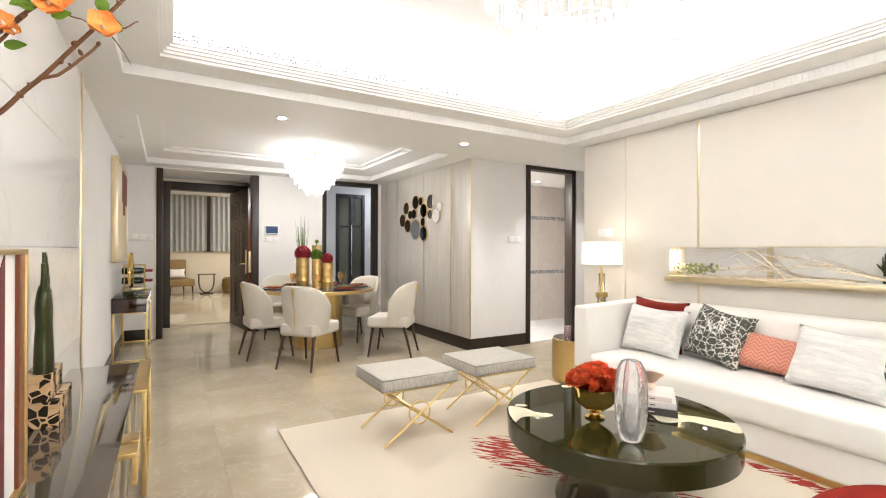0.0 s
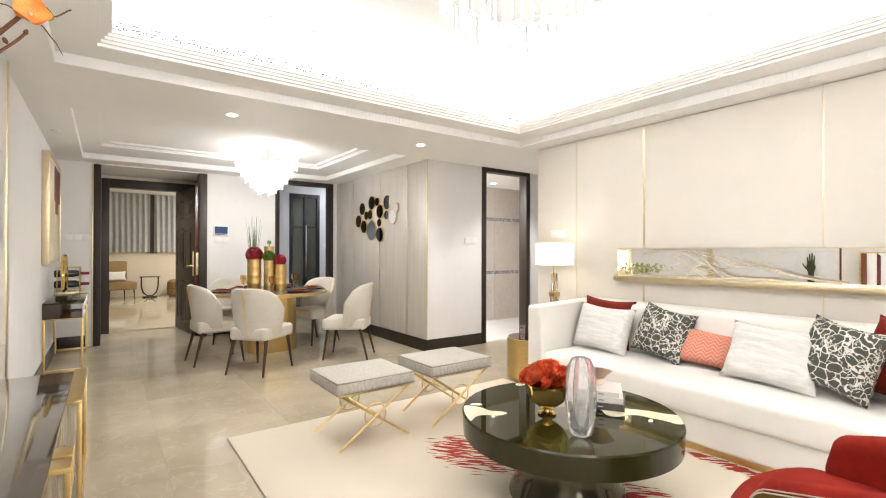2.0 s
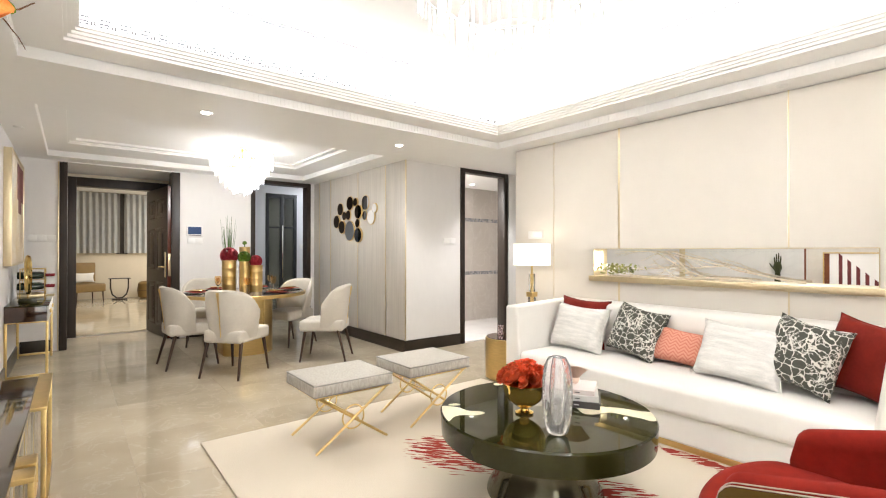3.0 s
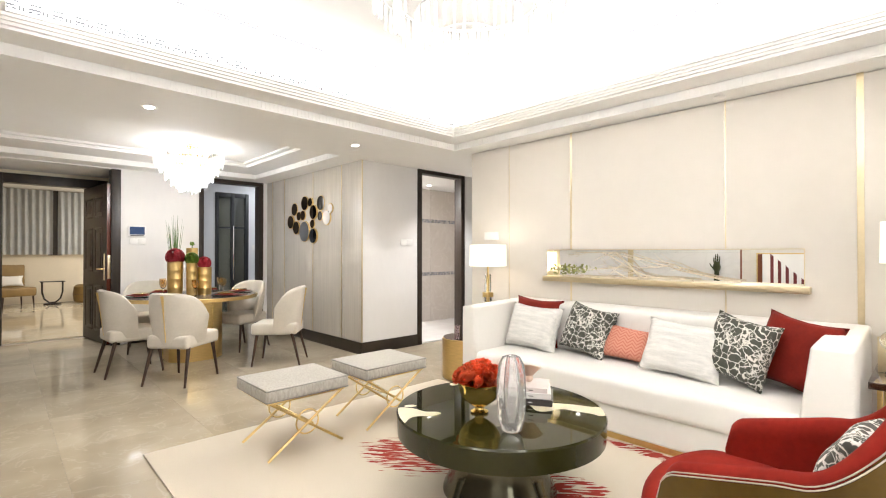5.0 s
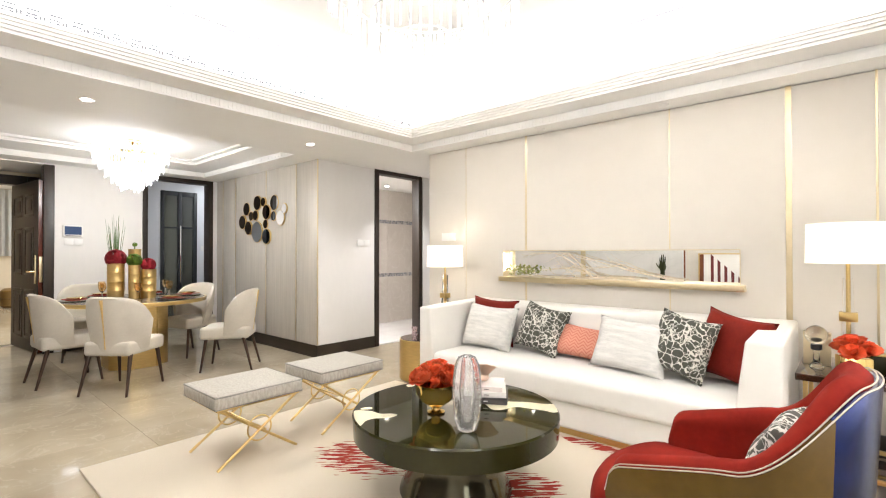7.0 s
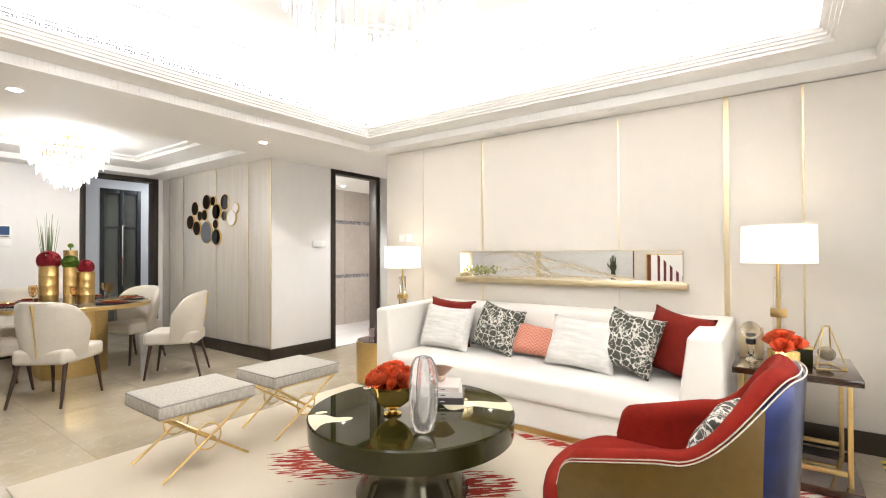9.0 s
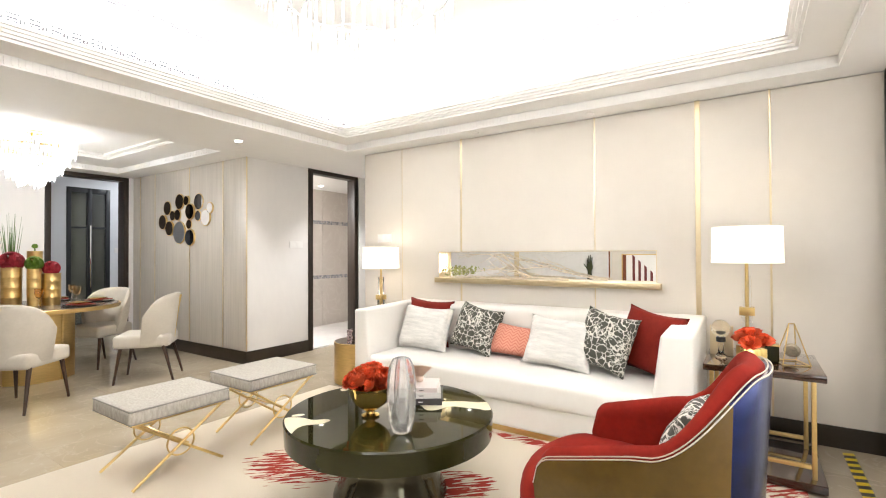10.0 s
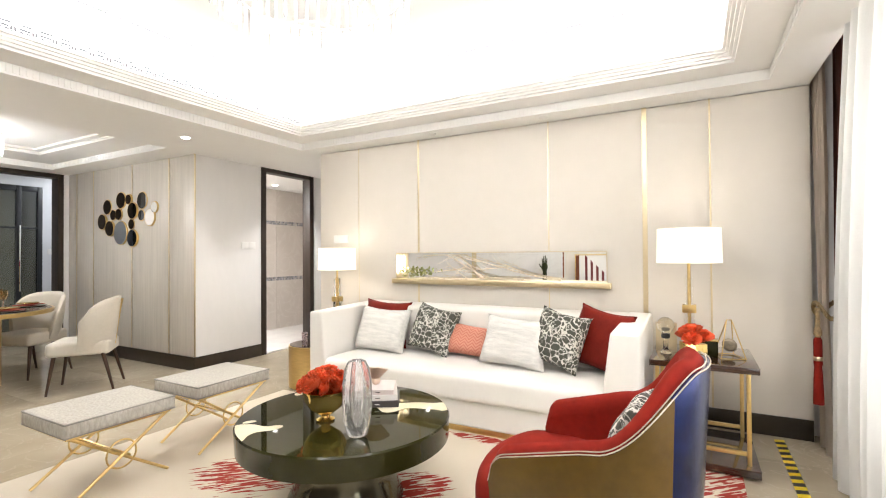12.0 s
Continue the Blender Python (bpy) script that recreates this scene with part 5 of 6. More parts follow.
MOSAIC = mosaic("inlaid_mosaic")
for m, w, d, hgt, lab in ((pose(-0.432, 2.545, 0.5505), 0.115, 0.30, 0.105, "larger black and copper mosaic box on the cabinet"), (pose(-0.442, 2.50, 0.6565), 0.090, 0.24, 0.105, "smaller black and copper mosaic box stacked on top")):
    ob = thing("mosaic_box", lab, "decorative box", m, "mosaic boxes")
    part("body", box(B(), -w / 2, w / 2, -d / 2, d / 2, 0, hgt * 0.68, 0.002), MOSAIC, ob)
    part("lid", box(B(), -w / 2 - 0.001, w / 2 + 0.001, -d / 2 - 0.001, d / 2 + 0.001, hgt * 0.685, hgt, 0.002), MOSAIC, ob)
bm = B()
arm = [(0.000, 0.034), (0.06, 0.0325), (0.12, 0.030), (0.165, 0.0275), (0.185, 0.028), (0.215, 0.031), (0.25, 0.0315), (0.28, 0.028), (0.305, 0.024), (0.325, 0.018)]
rings = []
for z, r in arm:
    palm = min(1.0, max(0.0, (z - 0.17) / 0.06))
    rings.append([bm.verts.new((r * (0.95 - 0.08 * palm) * math.cos(a * math.pi / 8), r * (1.25 + 0.55 * palm) * math.sin(a * math.pi / 8), z)) for a in range(16)])
for a, b in zip(rings, rings[1:]):
    for k in range(16):
        bm.faces.new((a[k], a[(k + 1) % 16], b[(k + 1) % 16], b[k]))
bm.faces.new(rings[0][::-1]), bm.faces.new(rings[-1])
for k, (y, ln) in enumerate(((-0.040, 0.100), (-0.014, 0.140), (0.013, 0.130), (0.038, 0.085))):
    tube(bm, [(0, y * 0.8, 0.290), (0.004, y, 0.305 + ln * 0.5), (0.001, y * 1.08, 0.31 + ln)], [0.0115, 0.0100, 0.0065], 10)
tube(bm, [(0.004, 0.040, 0.215), (0.008, 0.075, 0.260), (0.008, 0.098, 0.300)], [0.011, 0.0095, 0.006], 10)
tagged(part("sculpture", bm, BRONZE, m=pose(-0.428, 2.44, 0.762, 0, 0, 4) @ Matrix.Scale(1.06, 4), smooth=60), "slender dark green bronze sculpture on the stacked boxes", "sculpture")

FRAMEBR = mat("red_brown_frame", (0.20, 0.055, 0.018), 0.35, var=0.3, scale=8, stretch=(4, 4, 0.6))
pic = thing("framed_picture", "leaning framed picture of dark red stripes on white", "picture", pose(0, 0, 0))
PY0, PY1, PZ0, PZ1 = 1.16, 1.872, 0.551, 1.253
part("canvas", box(B(), -0.396, -0.380, PY0 + 0.01, PY1 - 0.01, PZ0 + 0.01, PZ1 - 0.01), mat("white_art_paper", (0.80, 0.785, 0.76), 0.6, var=0.03, scale=5), pic, "white picture ground")
for k, (a, b, c, d) in enumerate(((PY0, PY1, PZ0, PZ0 + 0.016), (PY0, PY1, PZ1 - 0.016, PZ1), (PY0, PY0 + 0.016, PZ0 + 0.0165, PZ1 - 0.0165), (PY1 - 0.016, PY1, PZ0 + 0.0165, PZ1 - 0.0165))):
    part("frame_bar", box(B(), -0.400, -0.365, a, b, c, d, 0.002), GOLD, pic, "slim gold frame")
part("liner", box(B(), -0.380, -0.370, PY1 - 0.075, PY1 - 0.017, PZ0 + 0.017, PZ1 - 0.017), FRAMEBR, pic, "red-brown inner edge")
STRIPE = mat("dark_red_stripe", (0.17, 0.025, 0.025), 0.6, var=0.3, scale=10)
for k in range(5):
    y = 1.675 - k * 0.0945
    bm = B()
    box(bm, -0.380, -0.3785, y - 0.021, y + 0.021, PZ0 + 0.017, 1.20 - k * 0.088)
    for v in bm.verts:
        if v.co.z > PZ0 + 0.05 and v.co.y > y:
            v.co.z += 0.045
    part("stripe", bm, STRIPE, pic, smooth=0)
pan = thing("tall_picture", "tall brown-framed panel leaning on the marble wall", "picture", pose(0, 0, 0))
part("panel", box(B(), -0.494, -0.491, 1.10, 2.10, 0.552, 2.02), mat("cream_panel", (0.72, 0.68, 0.62), 0.5, var=0.1, scale=3), pan)
for a, b, c, d in ((1.08, 2.12, 0.551, 0.575), (1.08, 2.12, 2.0, 2.024), (1.08, 1.104, 0.576, 1.999), (2.096, 2.12, 0.576, 1.999)):
    part("frame_bar", box(B(), -0.4945, -0.489, a, b, c, d), FRAMEBR, pan, "red-brown frame")

# blossoming branch in a vase
bvase = thing("branch_vase", "tall gold vase of orange blossom branches", "vase", pose(-0.36, 0.92, 0.5505))
part("vase", lathe(B(), [(0.05, 0), (0.06, 0.01), (0.075, 0.12), (0.06, 0.24), (0.035, 0.32), (0.042, 0.36), (0.037, 0.36), (0.03, 0.32)], 32), POLISHED, bvase)
O = Vector((-0.36, 0.92, 0.5505))


def branch(pts, r0, r1, parent=bvase):
    n = len(pts)
    fine, rad = [], []
    P3 = [Vector(p) - O for p in pts]
    for i in range(n - 1):
        for q in range(5):
            f = q / 5
            p = P3[i].lerp(P3[i + 1], f)
            fine.append(p + Vector((0.0007 * math.sin(2.3 * (i + f)), 0, 0.0008 * math.sin(3.1 * (i + f) + 1))))
            rad.append(r0 + (r1 - r0) * (i + f) / (n - 1))
    fine.append(P3[-1]), rad.append(r1)
    part("twig", tube(B(), fine, rad, 7), BARK, parent)


branch([(-0.36, 0.92, 0.80), (-0.36, 1.06, 1.30), (-0.292, 1.2, 1.490), (-0.276, 1.2, 1.509), (-0.250, 1.2, 1.543), (-0.221, 1.2, 1.579), (-0.194, 1.2, 1.617), (-0.168, 1.2, 1.654), (-0.141, 1.2, 1.690), (-0.118, 1.2, 1.729), (-0.087, 1.2, 1.770), (-0.072, 1.2, 1.799)], 0.0052, 0.0034)
branch([(-0.221, 1.2, 1.579), (-0.194, 1.2, 1.593), (-0.168, 1.2, 1.617), (-0.147, 1.2, 1.644), (-0.129, 1.2, 1.667)], 0.0034, 0.0026)
branch([(-0.36, 0.92, 0.82), (-0.39, 1.05, 1.40), (-0.292, 1.2, 1.641), (-0.276, 1.2, 1.660), (-0.255, 1.2, 1.685), (-0.231, 1.2, 1.714), (-0.211, 1.2, 1.738), (-0.194, 1.2, 1.764)], 0.0046, 0.0030)
branch([(-0.281, 1.2, 1.634), (-0.271, 1.2, 1.651), (-0.258, 1.2, 1.672), (-0.239, 1.2, 1.700)], 0.0034, 0.0022)
branch([(-0.197, 1.2, 1.719), (-0.171, 1.2, 1.713), (-0.156, 1.2, 1.711), (-0.141, 1.2, 1.704)], 0.0014, 0.0009)
branch([(-0.107, 1.2, 1.687), (-0.098, 1.2, 1.676), (-0.085, 1.2, 1.659), (-0.075, 1.2, 1.638)], 0.0014, 0.0007)
branch([(-0.104, 1.2, 1.703), (-0.085, 1.2, 1.712), (-0.062, 1.2, 1.731)], 0.0020, 0.0012)


def round_petal(bm, m, w, l, cup):
    """A broad rounded petal with a cupped, softly waved edge, growing along +y from the origin of m."""
    rows = []
    for i in range(7):
        f = i / 6
        half = w * math.sin(math.pi * (0.08 + 0.84 * f ** 0.8)) ** 0.7
        rows.append([bm.verts.new(m @ Vector((half * q, l * f * (1 - 0.12 * q * q), cup * f * f + 0.16 * half * q * q + 0.0012 * math.sin(9 * q + 6 * f)))) for q in (-1, -0.6, -0.2, 0.2, 0.6, 1)])
    for a, b in zip(rows, rows[1:]):
        for k in range(5):
            bm.faces.new((a[k], a[k + 1], b[k + 1], b[k]))


for k, (x, z, size) in enumerate(((-0.123, 1.699, 1.5), (-0.207, 1.724, 1.35), (-0.189, 1.738, 1.1), (-0.223, 1.738, 1.1), (-0.271, 1.668, 1.1), (-0.255, 1.658, 0.7), (-0.274, 1.731, 1.0))):
    bm = B()
    for i in range(5):
        round_petal(bm, pose(0, 0, 0, 0, 0, 72 * i + 20 * k) @ pose(0, 0, 0, 24 + 10 * math.sin(i + k)), 0.0155 * size, 0.024 * size, 0.004 * size)
    f = part("blossom", bm, ORANGE, bvase, "orange blossom", m=Matrix.Translation(Vector((x, 1.192, z)) - O) @ pose(0, 0, 0, 72 + 14 * math.sin(k), 22 * math.cos(2 * k), 0), smooth=80)
    part("stamen", lathe(B(), [(0.003, 0), (0.004, 0.005), (0.001, 0.010)], 8), TWIG, f)
for k, (x, z, turn) in enumerate(((-0.228, 1.713, 80), (-0.203, 1.705, -70), (-0.214, 1.730, -120), (-0.271, 1.633, -80), (-0.279, 1.644, 70), (-0.091, 1.700, 40), (-0.234, 1.726, 120))):
    bm = B()
    round_petal(bm, pose(0, 0, 0, 90, 0, 0) @ pose(0, 0, 0, 0, 0, turn), 0.0095, 0.034, 0.004)
    part("leaf", bm, LEAFY, bvase, "green leaf", m=Matrix.Translation(Vector((x, 1.196, z)) - O), smooth=80)
part("bud", lathe(B(), [(0.002, 0), (0.011, 0.008), (0.013, 0.018), (0.009, 0.027), (0.002, 0.031)], 12), LEAFY, bvase, "plump green bud with a red tip", m=Matrix.Translation(Vector((-0.120, 1.2, 1.734)) - O) @ pose(0, 0, 0, 0, -12))
part("bud_tip", lathe(B(), [(0.010, 0.0215), (0.0095, 0.027), (0.005, 0.032), (0.001, 0.034)], 12), VELVET, bvase, "red bud tip", m=Matrix.Translation(Vector((-0.120, 1.2, 1.734)) - O) @ pose(0, 0, 0, 0, -12))
for k, (x, z, size) in enumerate(((-0.173, 1.657, 1.2), (-0.190, 1.614, 0.9), (-0.155, 1.638, 1.0), (-0.229, 1.563, 0.9), (-0.244, 1.539, 1.2), (-0.131, 1.663, 1.0), (-0.251, 1.689, 1.0), (-0.261, 1.669, 0.9), (-0.127, 1.701, 1.1), (-0.091, 1.757, 0.9), (-0.171, 1.614, 0.7))):
    part("bud", lathe(B(), [(0.001, 0), (0.0045, 0.004), (0.004, 0.010), (0.001, 0.014)], 8), BARK, bvase, m=Matrix.Translation(Vector((x, 1.198, z)) - O) @ pose(0, 0, 0, 20 * math.sin(k), 60 * math.cos(k)) @ Matrix.Scale(0.9 * size, 4))

# ---- dining area ----
PX, PY = 1.70, 6.15
dt = thing("dining_table", "round dining table with gold edge and faceted gold pedestal", "dining table", pose(PX, PY, 0))
part("tabletop", lathe(B(), [(0.69, 0.705), (0.72, 0.71), (0.725, 0.745), (0.720, 0.749)], 80), GOLD, dt, "brushed gold edge")
part("inset", lathe(B(), [(0.702, 0.7495), (0.702, 0.7515)], 80), mat("grey_brown_veneer", (0.20, 0.165, 0.13), 0.2, var=0.3, scale=6, stretch=(0.7, 6, 1)), dt, "grey-brown polished inset")
for k in range(8):
    a = k * 45
    part("pedestal_panel", box(B(), -0.125 + 0.02 * (k % 2), 0.125 - 0.02 * (k % 2), -0.285 - 0.02 * (k % 2), -0.26, 0.0, 0.704, 0.003), GOLD, dt, m=pose(0, 0, 0, 0, 0, a))


def dining_chair():
    ob = thing("dining_chair", "pale linen dining chair with curved back and walnut legs", "dining chair", pose(0, 0, 0), "dining chairs")
    bm = rbox(-0.228, 0.228, -0.222, 0.265, 0.345, 0.472, 0.038, 4)
    for v in bm.verts:
        v.co.x *= 1.0 - 0.10 * max(0.0, -v.co.y / 0.235)
    part("seat", bm, LINEN, ob, smooth=60)
    bm = B()
    n, rows, grid = 26, 12, []
    for i in range(n + 1):
        u = 2 * i / n - 1
        a = u * radians(92)
        zt = 0.40 + 0.465 * max(0.0, 1 - abs(u) ** 3.4) ** 0.42
        outer, inner = [], []
        for j in range(rows + 1):
            f = j / rows
            z = 0.385 + (zt - 0.385) * f
            h = (z - 0.385) / 0.48
            w = 0.228 + 0.062 * math.sin(math.pi * min(1.0, h * 0.72))
            d = 0.225 + 0.055 * h
            for lst, r in ((outer, 0.0), (inner, 0.050 - 0.014 * h)):
                x, y = (w - r) * math.sin(a), -(d - r) * math.cos(a) + (0.02 if abs(u) > 0.9 else 0)
                lst.append(Vector((x, y, z)))
        ridge = [outer[-1].lerp(inner[-1], 0.5) + Vector((0, 0, 0.012))]
        grid.append([bm.verts.new(p) for p in outer + ridge + inner[::-1]])
    for a, b in zip(grid, grid[1:]):
        k = len(a)
        for i in range(k):
            bm.faces.new((a[i], a[(i + 1) % k], b[(i + 1) % k], b[i]))
    bm.faces.new(grid[0][::-1]), bm.faces.new(grid[-1])
    part("backrest", bm, LINEN, ob, "curved wraparound back", smooth=60)
    bm = B()
    pts = [(0, -(0.225 + 0.055 * f) - 0.001, 0.41 + 0.45 * f) for f in (0, 0.25, 0.5, 0.75, 0.98)]
    tube(bm, pts, [0.006, 0.006, 0.006, 0.009, 0.016], 6)
    part("brass_trim", bm, GOLD, ob, "slim brass strip down the back")
    for sx in (-1, 1):
        for y, s in ((-0.16, -0.26), (0.20, 0.255)):
            part("leg", tube(B(), [(sx * 0.185, y, 0.39), (sx * 0.215, s, 0.0)], [0.020, 0.0105], 10), WALNUT, ob, "tapered walnut leg")
    return ob


CHAIRS = [(1.315, 5.11, -50), (1.01, 5.86, -86), (2.35, 5.17, 52), (2.34, 6.30, 114), (1.42, 7.03, 168)]
first = dining_chair()
first.matrix_basis = pose(CHAIRS[0][0], CHAIRS[0][1], 0, 0, 0, CHAIRS[0][2])
for x, y, a in CHAIRS[1:]:
    copy_thing(first, pose(x, y, 0, 0, 0, a))

TZ = 0.7518
NAPKIN, PLATE = mat("red_napkin", (0.45, 0.05, 0.03), 0.8, var=0.25, scale=12, bump=0.3), mat("dark_glaze_plate", (0.05, 0.045, 0.045), 0.15, var=0.3)
GOLDPL = mat("gold_plate", (0.75, 0.55, 0.2), 0.2, metal=0.9, var=0.1)


def setting(a):
    r = 0.53
    x, y = PX + r * math.cos(a), PY + r * math.sin(a)
    ob = thing("place_setting", "dark charger plate with red napkin and gold plate", "place setting", pose(x, y, TZ, 0, 0, math.degrees(a)), "place settings")
    part("charger_plate", lathe(B(), [(0.09, 0), (0.14, 0.004), (0.155, 0.010), (0.153, 0.013), (0.10, 0.008)], 36), PLATE, ob)
    bm = B()
    box(bm, -0.085, 0.105, -0.09, 0.09, 0.0135, 0.020, 0.003)
    for v in bm.verts:
        v.co.z += 0.004 * math.sin(30 * v.co.x + 20 * v.co.y)
    part("napkin", bm, NAPKIN, ob, "folded red napkin", m=pose(0, 0, 0.003, 0, 0, 25))
    part("small_plate", lathe(B(), [(0.05, 0.027), (0.085, 0.032), (0.095, 0.040), (0.093, 0.042), (0.06, 0.033)], 32), GOLDPL, ob, "small gold plate")
    return ob


def wine_glass(x, y):
    ob = thing("wine_glass", "stemmed wine glass with amber tint", "wine glass", pose(x, y, TZ), "wine glasses")
    part("foot", lathe(B(), [(0.034, 0), (0.034, 0.002), (0.005, 0.006), (0.004, 0.09)], 20), GLASS, ob)
    part("bowl", lathe(B(), [(0.004, 0.09), (0.022, 0.105), (0.036, 0.14), (0.034, 0.19), (0.032, 0.19), (0.034, 0.14), (0.018, 0.11)], 24), mat("amber_glass", (0.95, 0.78, 0.55), 0.03, trans=1.0), ob, "amber-tinted bowl")


for k in range(6):
    a = -2.2 + k * math.pi / 3
    setting(a)
    wine_glass(PX + 0.36 * math.cos(a + 0.42), PY + 0.36 * math.sin(a + 0.42))

rnd = random.Random(8)
hyd = B()
for k in range(170):
    th, ph = rnd.uniform(0, 6.283), math.acos(rnd.uniform(-0.6, 1))
    c = Vector((math.sin(ph) * math.cos(th), math.sin(ph) * math.sin(th), math.cos(ph)))
    m = Matrix.Translation(c * 0.075) @ c.to_track_quat("Z", "Y").to_matrix().to_4x4()
    for q in range(4):
        petal(hyd, m @ pose(0, 0, 0, 0, 0, 90 * q + k) @ pose(0, 0, 0, 15), 0.012, 0.024, 0.004)
hyd_red = mesh_of(hyd, "flower_head", CRIMSON, 60)
hyd_green = hyd_red.copy()
hyd_green.materials.clear(), hyd_green.materials.append(LEAFY)


def gold_vase(x, y, r, h, head, s, label):
    ob = thing("gold_vase", label, "vase", pose(x, y, TZ), "table vases")
    prof = [(r * 0.95, 0.0)]
    for k in range(1, 4):
        z = h * k / 4
        prof += [(r, z - 0.01), (r * 1.018, z - 0.006), (r * 1.018, z + 0.004), (r, z + 0.008)]
    part("vase", lathe(B(), prof + [(r, h - 0.01), (r * 1.03, h), (r * 0.9, h), (r * 0.85, h - 0.06)], 32), GOLD, ob, "ringed gold cylinder")
    part("stem", tube(B(), [(0, 0, h - 0.059), (0.0, 0.0, h + 0.04)], 0.006, 6), STEM, ob)
    f = new("flower_head", head)
    f.parent = ob
    f.matrix_basis = pose(0, 0, h + 0.05) @ Matrix.Scale(s, 4)
    return ob


gold_vase(1.50, 6.12, 0.082, 0.40, hyd_red, 1.15, "tall ringed gold vase with a crimson hydrangea")
gold_vase(1.80, 6.06, 0.080, 0.33, hyd_red, 0.85, "ringed gold vase with a crimson bloom")
gold_vase(1.655, 6.04, 0.055, 0.38, hyd_green, 0.85, "ringed gold vase with a lime green bloom")
ob = gold_vase(1.73, 6.30, 0.065, 0.56, hyd_green, 0.3, "tallest ringed gold vase behind the others")
gr = thing("grass_bunch", "tall thin green grass blades rising from the vases", "foliage", pose(1.54, 6.30, TZ), kind="stuff")
bm = B()
for k in range(26):
    a = rnd.uniform(0, 6.283)
    q = rnd.uniform(0.02, 0.10)
    hh = rnd.uniform(0.72, 0.98)
    tube(bm, [(0.02 * math.cos(a), 0.02 * math.sin(a), 0), (0.5 * q * math.cos(a), 0.5 * q * math.sin(a), hh * 0.55), (q * math.cos(a), q * math.sin(a), hh)], [0.005, 0.004, 0.001], 4)
part("blades", bm, STEM, gr)
gold_vase(1.54, 6.30, 0.045, 0.30, hyd_green, 0.3, "slim ringed gold vase holding tall grass")

# wall of round mirrors
MIRRORS = [(6.63, 1.903, 0.096, 1), (6.30, 1.971, 0.103, 1), (6.12, 1.972, 0.064, 1), (5.845, 1.944, 0.104, 0), (5.58, 1.850, 0.067, 0), (6.73, 1.716, 0.100, 1),
           (6.49, 1.794, 0.068, 1), (6.353, 1.799, 0.074, 1), (6.034, 1.827, 0.101, 1), (5.86, 1.765, 0.068, 0), (5.674, 1.732, 0.102, 0),
           (6.55, 1.625, 0.099, 1), (6.077, 1.665, 0.064, 1), (6.308, 1.562, 0.149, 0), (6.036, 1.492, 0.106, 2)]
BRONZEM = mat("bronze_mirror", (0.12, 0.075, 0.04), 0.03, metal=1.0, var=0.1)
SMOKE = mat("smoked_mirror", (0.28, 0.30, 0.33), 0.03, metal=1.0, var=0.1)
cl = thing("mirror_cluster", "cluster of round mirrors with slim gold rims", "wall mirror", pose(XM, 0, 0))
for k, (y, z, r, dark) in enumerate(MIRRORS):
    d = -0.004 - 0.007 * (k % 3)
    rim = part("rim", lathe(B(), [(r - 0.004, d - 0.004), (r, d - 0.006), (r + 0.003, d - 0.002), (r + 0.003, -0.001)], 40), GOLD, cl, "gold rim", m=pose(0, y, z, 0, -90, 0) @ Matrix.Scale(-1, 4, (0, 0, 1)))
    part("glass", lathe(B(), [(r - 0.005, d - 0.0075), (r - 0.005, d - 0.0048)], 40), (MIRROR, BRONZEM, SMOKE)[dark], rim, ("clear mirror", "dark bronze mirror", "smoked grey mirror")[dark])

# console by the entrance
con = thing("console_table", "slim console with dark gloss drawers on gold legs", "console table", pose(0, 0, 0))
CY0, CY1, CX0, CX1 = 6.06, 7.35, XT + 0.004, -0.185
part("body", box(B(), CX0, CX1 - 0.012, CY0, CY1, 0.565, 0.712, 0.003), DARKTOP, con)
part("top", box(B(), CX0, CX1, CY0 - 0.004, CY1 + 0.004, 0.7125, 0.724, 0.002), LACQUER, con, "black glass top")
for k in range(2):
    y0 = CY0 + 0.585 * k
    d = part("drawer_front", box(B(), CX1 - 0.0115, CX1, y0 + 0.003, y0 + 0.582, 0.567, 0.711, 0.002), CREAM, con, "cream drawer front")
    part("handle", box(B(), CX1 + 0.001, CX1 + 0.016, y0 + 0.26, y0 + 0.32, 0.62, 0.66, 0.002), GOLD, d)
for x in (CX0 + 0.012, CX1 - 0.012):
    for y in (CY0 + 0.012, CY1 - 0.012):
        part("leg", box(B(), x - 0.011, x + 0.011, y - 0.011, y + 0.011, 0, 0.5535, 0.001), GOLD, con, "gold square leg")
for y in (CY0 + 0.012, CY1 - 0.012):
    part("rail", box(B(), CX0 + 0.023, CX1 - 0.023, y - 0.010, y + 0.010, 0.03, 0.052, 0.001), GOLD, con)
part("frame", box(B(), CX0, CX1, CY0, CY1, 0.554, 0.5645, 0.001), GOLD, con)
ringo = thing("ring_sculpture", "upright hammered gold ring on a dark plinth", "sculpture", pose(-0.36, 6.42, 0.7245))
part("plinth", box(B(), -0.07, 0.07, -0.05, 0.05, 0, 0.045, 0.003), LACQUER, ringo)
part("rod", tube(B(), [(0, 0, 0.045), (0, 0, 0.10)], 0.006, 8), GOLD, ringo)
part("ring", tube(B(), [(-0.022 * math.cos(k * math.pi / 20), 0.15 * math.cos(k * math.pi / 20), 0.285 + 0.185 * math.sin(k * math.pi / 20)) for k in range(40)], 0.020, 8, closed=True), POLISHED, ringo, "hammered gold ring")
rack = thing("wine_rack", "gold wire wine rack on the console", "wine rack", pose(-0.34, 6.85, 0.7245))
for y in (-0.14, 0.14):
    for x in (-0.10, 0.10):
        part("post", tube(B(), [(x, y, 0), (x, y, 0.34)], 0.005, 6), GOLD, rack)
    for z in (0.10, 0.22, 0.335):
        part("rail", tube(B(), [(-0.10, y, z), (0.10, y, z)], 0.004, 6), GOLD, rack)
